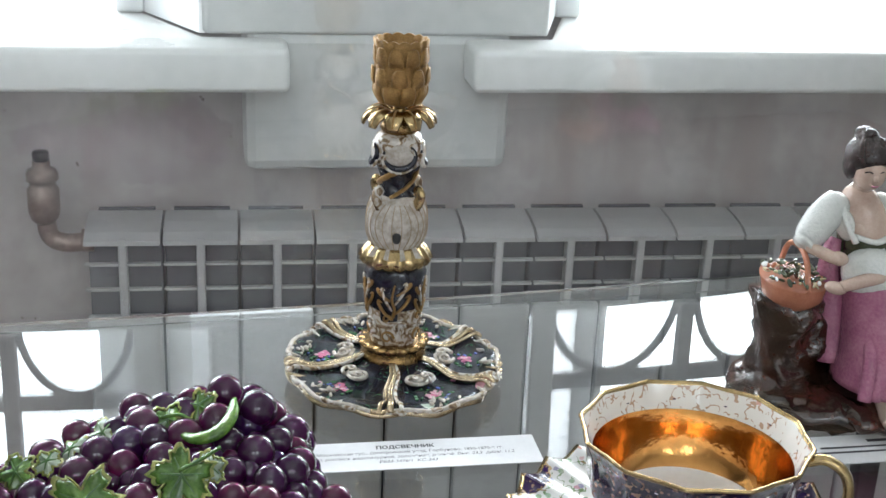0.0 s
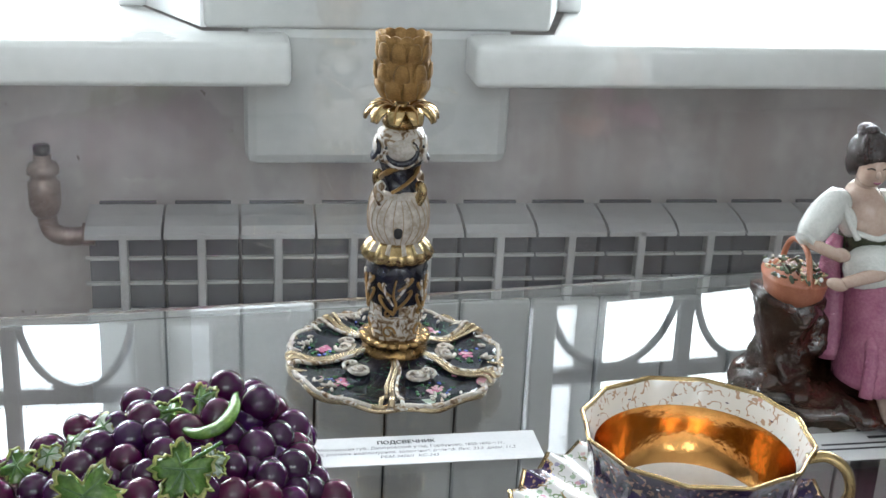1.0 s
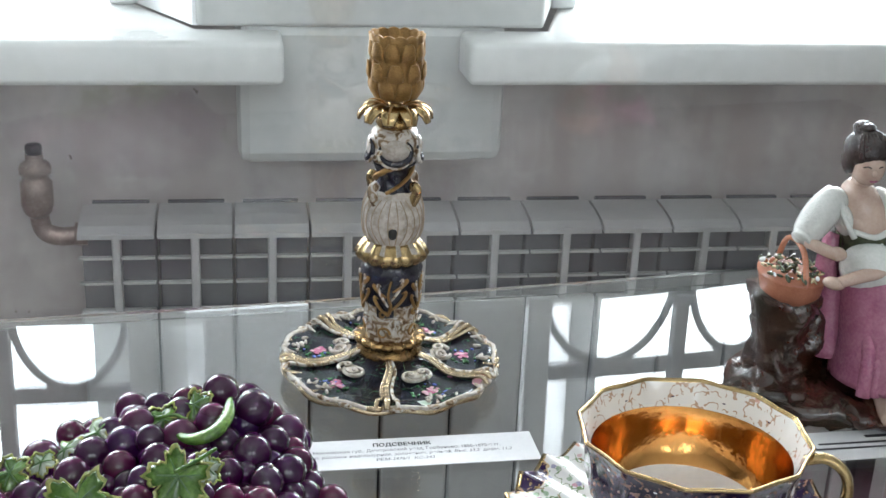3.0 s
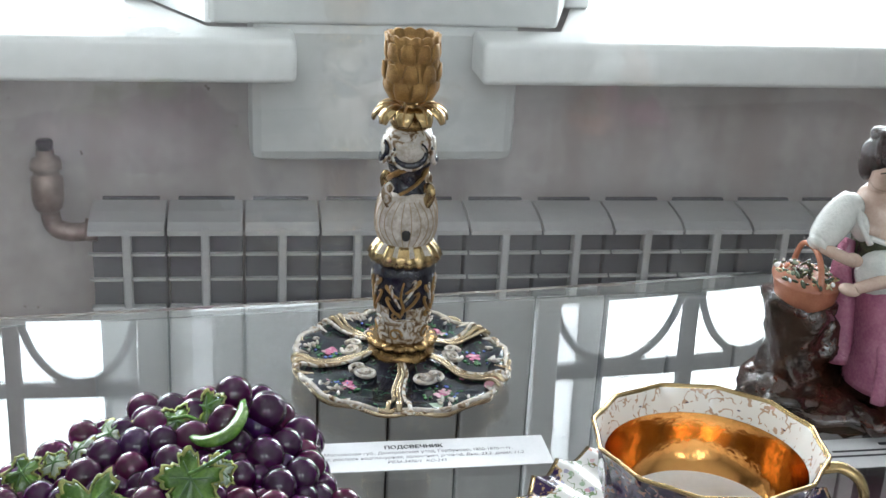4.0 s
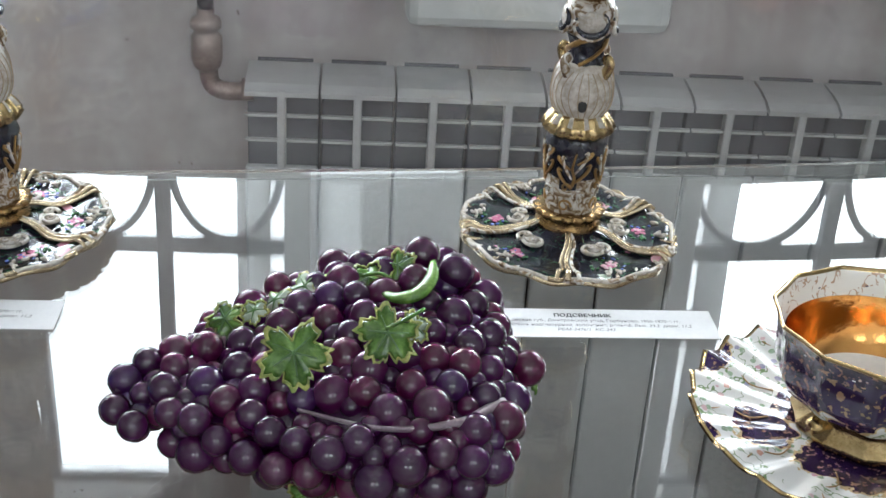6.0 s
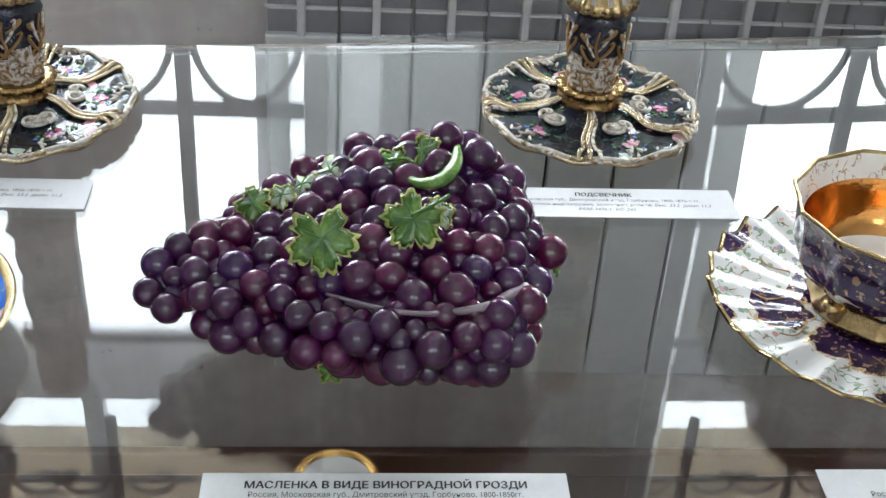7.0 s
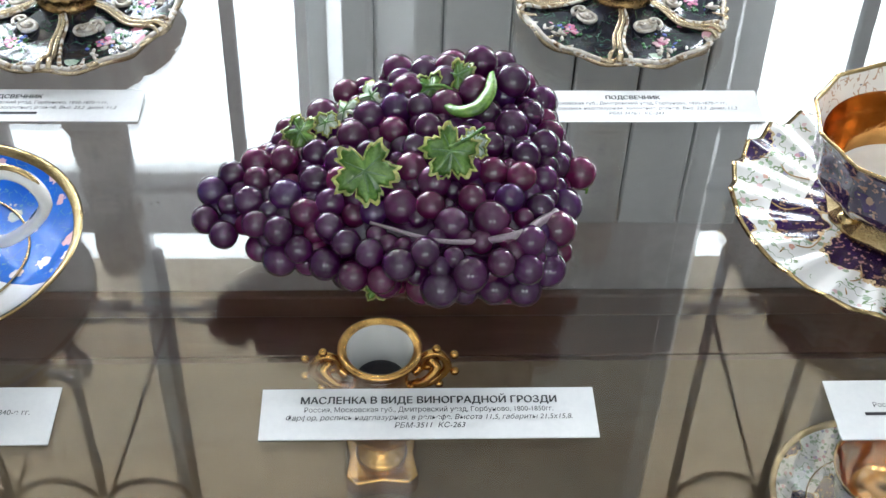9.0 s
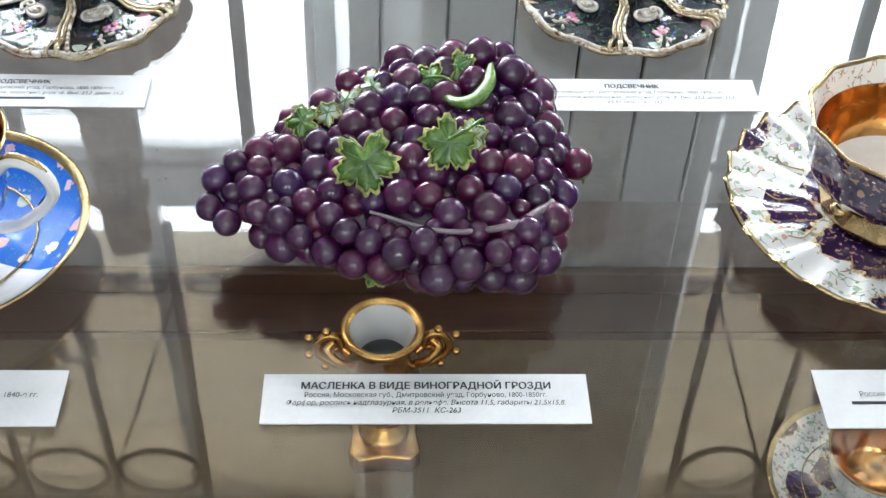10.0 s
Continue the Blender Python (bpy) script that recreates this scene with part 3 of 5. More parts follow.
def shelf_z(x, y):
    """Top of the glass shelf, which sags between its supports."""
    return 0.054 * max(0.0, y + 0.12) ** 2 + 0.008 * (x + 0.2) ** 2 + 0.245 * (max(0.0, x + 0.1) * max(0.0, y + 0.12)) ** 2 - 0.0004


def on_shelf(x, y, turn=0.0):
    return pose(x, y, shelf_z(x, y), 0, 0, turn)


def showcase():
    root = thing("display_case", "glass display case with clear shelves and dark metal posts", "display case")
    bm = bmesh.new()
    nx, ny = 62, 36
    top, low = [], []
    for i in range(nx + 1):
        x = -0.82 + 1.24 * i / nx
        ys = [-0.462 + (case_y(x) + 0.462) * j / ny for j in range(ny + 1)]
        top.append([bm.verts.new((x, y, shelf_z(x, y))) for y in ys])
        low.append([bm.verts.new((x, y, shelf_z(x, y) - 0.006)) for y in ys])
    for i in range(nx):
        for j in range(ny):
            bm.faces.new((top[i][j], top[i + 1][j], top[i + 1][j + 1], top[i][j + 1])).smooth = True
            bm.faces.new((low[i][j], low[i][j + 1], low[i + 1][j + 1], low[i + 1][j])).smooth = True
    ring = [(i, 0) for i in range(nx)] + [(nx, j) for j in range(ny)] + [(i, ny) for i in range(nx, 0, -1)] + [(0, j) for j in range(ny, 0, -1)]
    for (a, b), (c, d) in zip(ring, ring[1:] + ring[:1]):
        side = bm.faces.new((low[a][b], low[c][d], top[c][d], top[a][b]))
        for e in side.edges:
            e.smooth = False
    p = part("glass_shelf", bm, GLASS, root, "clear glass shelf", smooth=False)
    p.visible_shadow = False
    back = prism([(-0.82, case_y(-0.82) + 0.004), (0.42, case_y(0.42) + 0.004), (0.42, case_y(0.42) + 0.008), (-0.82, case_y(-0.82) + 0.008)], -0.012, 0.62)
    p = part("back_pane", back, SMEARED, root, "clear glass back pane with faint smears and added haze", smooth=False)
    p.visible_shadow = False
    part("base_board", prism([(-0.83, -0.47), (0.43, -0.47), (0.43, 0.0995), (-0.83, 0.0995)], -0.54, -0.5, 0.002), BOARD, root, "olive-brown base board")
    for x in (-0.84, 0.425):
        post = part("post", boxed(x - 0.008, x + 0.012, case_y(x) - 0.004, case_y(x) + 0.016, FLOOR_Z, 0.64, 0.002), STEEL, root, "dark metal post")
        part("screw", lathe([(0.0045, 0), (0.0045, 0.002), (0.003, 0.003)], 14), STEEL, post, at=pose(x + 0.002, case_y(x) - 0.004, 0.145, 90, 0, 0))
    for x in (-0.84, 0.425):
        part("leg", boxed(x - 0.008, x + 0.012, -0.47, -0.45, FLOOR_Z, -0.51, 0.002), STEEL, root)
    return root


showcase()


# ---------------------------------------------------------------- candlesticks
def scallop(amount, count, phase=0.0, from_ring=0):
    def f(r, z, a, i):
        return (r * (1 + amount * abs(math.sin(count * a / 2 + phase))) if i >= from_ring else r, z)
    return f


def candlestick(at, spin):
    root = thing("candlestick", "porcelain candlestick with gilded socket and dark flower-painted foot", "candlestick", at, group="pair of candlesticks")
    # saucer foot with a wavy edge
    R = 0.0745

    def wavy(r, z, a, i):
        k = max(0.0, (r - 0.045) / 0.03)
        return r * (1 + 0.022 * k * math.sin(12 * a) + 0.012 * k * math.sin(5 * a + 1)), z + 0.0016 * k * math.sin(12 * a + 1.2)

    dish = [(0.040, 0.000), (0.046, 0.001), (0.060, 0.0030), (0.070, 0.0055), (R, 0.0080), (R - 0.001, 0.0110), (0.066, 0.0118), (0.055, 0.0085), (0.040, 0.0085), (0.028, 0.0125), (0.018, 0.016)]
    foot = part("foot", lathe(dish, 96, wavy, lambda i, j: 1 if i < 4 else (2 if i < 5 else 0)), [COBALT, GOLD_DARK, GOLD_PALE], root, "dark glazed saucer foot painted with flowers")
    angles = [-99, -32, 30, 78, 127, 185]
    rng = random.Random(int(11 + spin))
    foot.matrix_basis = Matrix.Translation((0, -0.003, 0)) @ Matrix.Diagonal((1.015, 1.085, 1.0, 1))
    for k, d in enumerate(angles):
        a = radians(d + spin)

        def q(r, off, z):
            return (r * math.cos(a) - off * math.sin(a), r * math.sin(a) + off * math.cos(a), z)

        for off, rad, mt, nm in ((0.0, 0.0021, GOLD_PALE, "rib"), (0.0033, 0.0016, RELIEF, "rib_edge"), (-0.0033, 0.0016, GOLD_PALE, "rib_edge")):
            pts = [q(0.021, off * 0.5, 0.0180), q(0.030, off * 0.8 + 0.0015, 0.0150), q(0.044, off - 0.001, 0.0105), q(0.058, off * 1.2, 0.0112), q(0.0685, off * 1.9, 0.0150), q(0.0735, off * 2.2, 0.0118)]
            part(nm, tube(pts, lambda t, rad=rad: rad * (0.62 + 0.42 * t), 8), mt, foot)
        # relief between the ribs: leafy sprays by the rim, pierced-looking scrolls by the stem
        b = a + radians(31)
        lump = bmesh.new()
        for i in range(9):
            w = rng.uniform(-0.17, 0.17)
            r = rng.uniform(0.0600, 0.0675)
            blob(lump, (r * math.cos(b + w), r * math.sin(b + w), 0.0112 + 0.0012 * rng.random()), (rng.uniform(0.0018, 0.0036), 0.0012, 0.0012), Euler((0, rng.uniform(-0.4, 0.4), b + rng.uniform(-1.2, 1.2))), 0, 8, 6)
        part("leaf_relief", lump, ROCAILLE, foot)
        for s in (-1, 1):
            cx, cy = 0.035 * math.cos(b) - s * 0.0048 * math.sin(b), 0.035 * math.sin(b) + s * 0.0048 * math.cos(b)
            sp = [(cx + (0.0060 - 0.00062 * t) * math.cos(b + s * 0.85 * t), cy + (0.0060 - 0.00062 * t) * math.sin(b + s * 0.85 * t), 0.0128 + 0.0003 * t) for t in range(10)]
            part("scroll", tube(sp, lambda t: 0.0015 - 0.0006 * t, 8), ROCAILLE, foot)
        part("rocaille_ground", blob(bmesh.new(), (0, 0, 0), (0.0068, 0.0092, 0.0013)), ROCAILLE, foot, at=pose(0.0335 * math.cos(b), 0.0335 * math.sin(b), 0.0112, 0, 6, math.degrees(b)))
        part("cartouche", blob(bmesh.new(), (0, 0, 0), (0.0044, 0.0054, 0.0018)), ROCAILLE, foot, at=pose(0.0345 * math.cos(b), 0.0345 * math.sin(b), 0.0128, 0, 0, math.degrees(b)))
    # painted roses and leaves between the ribs
    for k, d in enumerate(angles):
        nxt = angles[(k + 1) % 6] + (360 if k == 5 else 0)
        b = radians((d + nxt) / 2 + rng.uniform(-5, 5) + spin)
        posy = bmesh.new()
        for i in range(34):
            petal = i < 14
            far = (0.0044 if petal else 0.0105) * math.sqrt(rng.random())
            w = rng.uniform(0, 6.283)
            x, y = 0.0505 + far * math.cos(w), far * 1.35 * math.sin(w)
            rr = math.hypot(x, y)
            zz = 0.0087 if rr < 0.055 else 0.0087 + (rr - 0.055) * 0.3
            sz = rng.uniform(0.0016, 0.0030) if petal else rng.uniform(0.0010, 0.0020)
            blob(posy, (x * math.cos(b) - y * math.sin(b), x * math.sin(b) + y * math.cos(b), zz), (sz, sz * rng.uniform(0.45, 0.9), 0.00035 + 0.00003 * i / 3), Euler((0, 0, rng.uniform(0, 3.1))), rng.choice((0, 0, 1)) if petal else rng.choice((2, 2, 2, 3)), 8, 5)
        part("painted_posy", posy, [ROSE, ROSE_PALE, SPRIG, SPRIG_BLUE], foot, "painted pink roses with green leaves")
    # continuous moulded rim under small scrolls, uneven in length
    edge = []
    for t in range(72):
        c = 2 * math.pi * t / 72
        rr = 0.0722 * (1 + 0.018 * math.sin(12 * c) + 0.010 * math.sin(5 * c + 1))
        edge.append((rr * math.cos(c), rr * math.sin(c), 0.0112 + 0.0014 * math.sin(12 * c + 1.2)))
    part("rim", tube(edge, 0.0017, 8, closed=True, per=0), ROCAILLE, foot, "cream moulded rim")
    a = 0.0
    while a < 2 * math.pi - 0.1:
        span = rng.uniform(0.13, 0.30)
        arc = []
        for t in range(8):
            c = a + span * t / 7
            rr = 0.0705 + 0.0028 * math.sin(math.pi * t / 7) - (0.0035 * (t - 5) if t > 5 else 0)
            arc.append((rr * math.cos(c), rr * math.sin(c), 0.0098 + 0.0016 * math.sin(math.pi * t / 7)))
        part("rim_scroll", tube(arc, lambda t: 0.0006 + 0.0012 * math.sin(math.pi * (0.1 + 0.8 * t)), 8, per=3), rng.choice((ROCAILLE, RELIEF, RELIEF, GOLD_PALE)), foot)
        a += span * 0.92
    # ring at the root of the stem
    part("ring", lathe([(0.019, 0.012), (0.0235, 0.0145), (0.0225, 0.0185), (0.0205, 0.021), (0.0215, 0.0235), (0.0228, 0.027), (0.0180, 0.0275)], 112, scallop(0.11, 16, 0, 4)), GOLD_DARK, root, "gilded scalloped ring")

    def wob(r, z, a, i):
        return r * (1 + 0.035 * math.sin(5 * a + z * 260) + 0.02 * math.sin(9 * a - z * 400)), z

    stem = part("stem", lathe([(0.0165, 0.024), (0.0168, 0.030), (0.0172, 0.038), (0.0178, 0.046), (0.0186, 0.054), (0.0195, 0.062), (0.0205, 0.070), (0.0208, 0.076), (0.0198, 0.081), (0.0165, 0.084)], 48, wob, lambda i, j: 0 if i < 3 or (i == 3 and j % 12 < 7) else 1), [RELIEF, DARK_GLAZE], root, "white and dark stem with gilded leaves")
    def on_stem(a0, v, z, out=0.0):
        rr = 0.0168 + 0.0040 * (z - 0.030) / 0.046 + 0.0004 + out
        return (rr * math.cos(a0 + v), rr * math.sin(a0 + v), z)

    for k in range(5):
        a0 = 2 * math.pi * k / 5 + radians(-100 + spin)
        # arched leaf sprays on the dark half
        for s in (-1, 1):
            for v0, z0, reach, rise in ((0.05, 0.050, 0.50, 0.016), (0.04, 0.057, 0.36, 0.019), (0.10, 0.064, 0.46, 0.010)):
                arch = [on_stem(a0, s * (v0 + (reach + 0.12 * math.sin(7 * k + 3 * s)) * math.sin(t * 0.6)), z0 + 0.0025 * math.sin(5 * k + s) + rise * (t / 3 - 0.14 * max(0, t - 2) ** 2), 0.0004) for t in range(5)]
                part("gilt_leaf", tube(arch, lambda t: 0.0012 * math.sin(math.pi * (0.2 + 0.72 * t)), 6, per=3), RELIEF if rise > 0.018 else GOLD_MATT, stem)
        part("gilt_leaf", tube([on_stem(a0, 0.05 * math.sin(2 * t), 0.050 + 0.006 * t, 0.0004) for t in range(5)], lambda t: 0.0013 * (1 - 0.5 * t), 6), GOLD_MATT, stem)
        # curling scrolls on the white half
        for s, zc, big in ((-1, 0.034, 0.0050), (1, 0.042, 0.0046), (-1, 0.048, 0.0036)):
            curl = [on_stem(a0, s * 0.22 + (big - 0.0004 * t) / 0.018 * math.cos(s * 0.8 * t), zc + (big - 0.0004 * t) * math.sin(0.8 * t), 0.0002) for t in range(9)]
            part("scroll", tube(curl, lambda t: 0.0010 - 0.0004 * t, 6), GOLD_MATT if s < 0 else RELIEF, stem)
    part("collar", lathe([(0.0165, 0.082), (0.0215, 0.0845), (0.0235, 0.088), (0.0215, 0.092), (0.0185, 0.096), (0.0165, 0.098)], 72, scallop(0.09, 18, 0, 1), lambda i, j: 0 if i < 3 or (j // 2) % 3 else 1), [GOLD, ROCAILLE], root, "gilded and white lobed collar")

    def ribbed(r, z, a, i):
        return r * (1 + 0.012 * math.sin(18 * a + z * 120)), z

    bulb = part("bulb", lathe([(0.0150, 0.094), (0.0182, 0.099), (0.0202, 0.106), (0.0206, 0.114), (0.0198, 0.122), (0.0178, 0.128), (0.0150, 0.132), (0.0125, 0.133)], 64, ribbed), BULB, root, "white ribbed bulb with gilding")
    part("hollow", blob(bmesh.new(), (0.0, 0.0, 0.0), (0.0032, 0.0016, 0.0042)), BLACK, bulb, "dark pierced hole", at=pose(0.0198 * math.cos(radians(-97 + spin)), 0.0198 * math.sin(radians(-97 + spin)), 0.107, 0, 0, -97 + 90 + spin))
    for k in range(4):
        a0 = radians(-140 + 90 * k + spin)
        cur = [(rr * math.cos(a0), rr * math.sin(a0), z) for rr, z in ((0.0165, 0.126), (0.0195, 0.131), (0.0205, 0.135), (0.0185, 0.1375), (0.0168, 0.135))]
        part("curl", tube(cur, 0.0026, 8, flat=1.5), GOLD if k % 2 else RELIEF, bulb)
    for k in range(26):
        d = -math.pi + 2 * math.pi * (k + 0.5) / 26
        front = radians(-97 + spin)
        line = []
        for rr, z in ((0.0182, 0.0985), (0.0197, 0.1025), (0.0206, 0.106), (0.0209, 0.110), (0.0209, 0.114), (0.0206, 0.118), (0.0201, 0.122), (0.0193, 0.1255), (0.0180, 0.129)):
            w = front + d * (1 + 0.75 * math.exp(-d * d / 1.2) * (math.sin(math.pi * (z - 0.097) / 0.033) - 0.55))
            line.append((rr * math.cos(w), rr * math.sin(w), z))
        part("gilt_line", tube(line, 0.00030, 5), BULB_LINE, bulb)
    # twisted neck
    def twist(r, z, a, i):
        return r * (1 + 0.05 * math.sin(6 * (a + z * 95))), z

    neck_profile = [(0.0110 + 0.0035 * (abs(i - 6) / 6) ** 2, 0.131 + i * 0.0017) for i in range(13)]
    neck = part("neck", lathe(neck_profile, 48, twist, None), DARK_GLAZE, root, "dark neck with slanting gold stripes")
    for k in range(3):
        hx = [((0.0114 + 0.0016 * (abs(t - 4) / 4) ** 2) * math.cos(2.1 * k + 0.30 * t), (0.0114 + 0.0016 * (abs(t - 4) / 4) ** 2) * math.sin(2.1 * k + 0.30 * t), 0.1325 + 0.0022 * t) for t in range(9)]
        part("gold_stripe", tube(hx, 0.0026, 8, flat=0.5), GOLD_MATT, neck)
    knop = part("knop", lathe([(0.0125, 0.150), (0.0150, 0.153), (0.0168, 0.159), (0.0168, 0.167), (0.0140, 0.173), (0.0080, 0.176)], 40, wob), RELIEF, root, "white knop with dark scroll relief")
    for k in range(4):
        a0 = radians(-95 + 90 * k + spin)
        part("cartouche", blob(bmesh.new(), (0, 0, 0), (0.0096, 0.0032, 0.0080)), ROCAILLE, knop, at=pose(0.0152 * math.cos(a0), 0.0148 * math.sin(a0), 0.1615, 0, 0, math.degrees(a0) + 90))
        ringp = [((0.0176) * math.cos(a0 + 0.62 * math.cos(t)), 0.0176 * math.sin(a0 + 0.62 * math.cos(t)), 0.160 + 0.0085 * math.sin(t)) for t in [math.pi * (0.9 + 1.35 * i / 9) for i in range(10)]]
        part("scroll", tube(ringp, lambda t: 0.0021 - 0.001 * t, 6), RELIEF, knop)
        part("scroll", tube([(x, y, z + 0.0020) for x, y, z in ringp], lambda t: 0.0024 * math.sin(math.pi * (0.08 + 0.84 * t)), 6), DARK_GLAZE, knop)
    # drooping corolla
    for k in range(10):
        a0 = 2 * math.pi * k / 10
        pet = [(rr * math.cos(a0), rr * math.sin(a0), z) for rr, z in ((0.005, 0.185), (0.011, 0.1885), (0.0170, 0.1882), (0.0218, 0.1850), (0.0240, 0.1800))]
        petal = part("petal", tube(pet, lambda t: 0.0020 + 0.0046 * math.sin(math.pi * (0.12 + 0.78 * t)), 10, flat=0.32), GOLD, root, "gilded drooping petal")
        part("petal_vein", tube([(x * 1.015, y * 1.015, z + 0.0018) for x, y, z in pet], 0.0009, 6), GOLD_MATT, petal)
    part("corolla_core", lathe([(0.010, 0.172), (0.013, 0.178), (0.009, 0.184), (0.0045, 0.190), (0.0045, 0.1935)], 24), GOLD_DARK, root)
    # socket of overlapping leaves
    sock = [(0.0042, 0.191), (0.0100, 0.193), (0.0148, 0.197), (0.0174, 0.203), (0.0178, 0.208), (0.0168, 0.214), (0.0166, 0.222), (0.0172, 0.230), (0.0178, 0.2345), (0.0158, 0.2345), (0.0150, 0.226), (0.0145, 0.212), (0.002, 0.206)]

    def bark(r, z, a, i):
        up = 0.0014 * abs(math.sin(7 * a)) if i in (7, 8, 9) else 0
        return r * (1 + (0.03 * math.sin(14 * a + 40 * z) if 1 < i < 9 else 0)), z + up

    socket = part("socket", lathe(sock, 84, bark), GOLD_MATT, root, "ochre-gold leafy candle socket")
    for row, (z0, r0, n) in enumerate(((0.195, 0.0166, 9), (0.203, 0.0178, 9), (0.216, 0.0166, 10))):
        for k in range(n):
            a0 = 2 * math.pi * (k + 0.5 * row) / n
            lf = [(rr * math.cos(a0), rr * math.sin(a0), z) for rr, z in ((r0 - 0.0035, z0), (r0, z0 + 0.006), (r0 + 0.0003, z0 + 0.011), (r0 + 0.0007, z0 + 0.0150))]
            part("socket_leaf", tube(lf, lambda t: 0.0054 * (1 - 0.55 * t ** 4), 8, flat=0.26), GOLD_MATT, socket)
    return root


candlestick(on_shelf(-0.0485, -0.009), 0)
candlestick(on_shelf(-0.436, -0.018), 10)


# ---------------------------------------------------------------- grape-shaped butter dish
GX0, GLEN, GY = -0.3135, 0.1955, -0.2545


def bunch(u):
    """Half depth, middle height and half height of the bunch at 0 (tip) .. 1 (stem end)."""
    keys = [(0.0, 0.006, 0.045, 0.006), (0.08, 0.018, 0.043, 0.014), (0.25, 0.040, 0.040, 0.024), (0.45, 0.060, 0.041, 0.031), (0.65, 0.070, 0.044, 0.036), (0.85, 0.069, 0.044, 0.036), (0.95, 0.053, 0.042, 0.030), (1.0, 0.024, 0.040, 0.016)]
    for (a, *p), (b, *q) in zip(keys, keys[1:]):
        if a <= u <= b:
            t = (u - a) / (b - a)
            t = t * t * (3 - 2 * t)
            return [v + (w - v) * t for v, w in zip(p, q)]
    return keys[-1][1:]


def bunch_point(u, a, grow=0.0):
    d, zc, h = bunch(u)
    lift = 0.001 * max(0.0, math.sin(a)) * math.exp(-((u - 0.76) / 0.17) ** 2)
    # the ridge leans back, the tip comes forward
    lean = 0.70 * d * max(0.0, math.sin(a)) - 0.018 * max(0.0, 1 - u / 0.4)
    return Vector((GX0 + u * GLEN, GY + (d + grow) * math.cos(a) + lean, zc + (h + grow + lift) * math.sin(a)))


def leaf_mesh(size, curl=0.25, lobes=5):
    """A lobed, toothed vine leaf, cupped, in the xy plane with its stalk at -y; returns the blade and its pale edge."""
    n = 90
    out = []
    for j in range(n):
        a = 2 * math.pi * j / n
        d = abs(((a - math.pi / 2 + math.pi) % (2 * math.pi)) - math.pi) / math.pi
        lobe = 0.54 + 0.46 * abs(math.cos(lobes * (a - math.pi / 2) / 2)) ** 0.7
        notch = 1 - 0.55 * math.exp(-((1 - d) / 0.11) ** 2)
        tooth = 1 + 0.085 * math.sin(19 * a) + 0.04 * math.sin(31 * a + 1)
        out.append((a, lobe * notch * tooth))

    def bend(x, y):
        r2 = x * x + y * y
        return -curl * r2 / size + 0.12 * size * math.sin(5 * math.atan2(y, x) + 0.6) * r2 / size ** 2 + 0.03 * size * math.sin(60 * x / size * 0.2)

    meshes = []
    for lo, hi, thick in ((0.0, 0.90, 0.0012), (0.89, 1.0, 0.0011)):
        bm = bmesh.new()
        steps = [lo + (hi - lo) * s / 5 for s in range(6)]
        rows = []
        for s in steps:
            row = []
            for a, rr in out:
                soft = s ** 1.0
                x, y = size * soft * (rr * s + (1 - s) * 0.8) * math.cos(a), size * soft * (rr * s + (1 - s) * 0.8) * math.sin(a)
                ridge = 0.0009 * abs(math.sin(lobes * (a - math.pi / 2) / 2)) * s
                row.append(bm.verts.new((x, y, bend(x, y) - ridge + (0.0002 if lo else 0))))
            rows.append(row)
        for r0, r1 in zip(rows, rows[1:]):
            for j in range(n):
                try:
                    bm.faces.new((r0[j], r0[(j + 1) % n], r1[(j + 1) % n], r1[j]))
                except ValueError:
                    pass
        bmesh.ops.remove_doubles(bm, verts=bm.verts, dist=1e-6)
        bmesh.ops.recalc_face_normals(bm, faces=bm.faces)
        bmesh.ops.solidify(bm, geom=bm.faces[:], thickness=thick)
        meshes.append(bm)
    return meshes


LEAVES = (
    ((-0.2260, -0.2790, 0.0735), 0.0180, (-0.08, -0.70, 0.70), 195, "green", 0.16),
    ((-0.1815, -0.2725, 0.0810), 0.0158, (-0.05, -0.68, 0.72), 150, "green", 0.20),
    ((-0.1690, -0.2665, 0.0815), 0.0086, (0.25, -0.60, 0.75), 280, "pale", 0.28),
    ((-0.1905, -0.2150, 0.0795), 0.0118, (-0.10, -0.50, 0.85), 130, "green", 0.28),
    ((-0.1750, -0.2090, 0.0840), 0.0100, (-0.45, -0.55, 0.70), 330, "green", 0.28),
    ((-0.2230, -0.2120, 0.0720), 0.0130, (-0.30, -0.45, 0.80), 120, "pale", 0.40),
    ((-0.2380, -0.2190, 0.0675), 0.0098, (-0.45, -0.40, 0.80), 80, "pale", 0.40),
    ((-0.2620, -0.2370, 0.0665), 0.0108, (-0.25, -0.60, 0.75), 110, "green", 0.28),
    ((-0.2480, -0.2310, 0.0680), 0.0075, (-0.20, -0.50, 0.80), 60, "pale", 0.28),
)


def under_leaf(p, r):
    """Whether a fruit would poke through a leaf or the stalk handle."""
    for pos, size, normal, *rest in LEAVES:
        n = Vector(normal).normalized()
        d = p - Vector(pos)
        up = d.dot(n)
        if up > -0.95 * r and up < 0.03 and (d - n * up).length < 0.70 * size + 0.35 * r:
            return True
    return any((p - Vector(q)).length < r + 0.0035 for q in ((-0.176, -0.235, 0.081), (-0.167, -0.235, 0.083), (-0.160, -0.227, 0.086)))


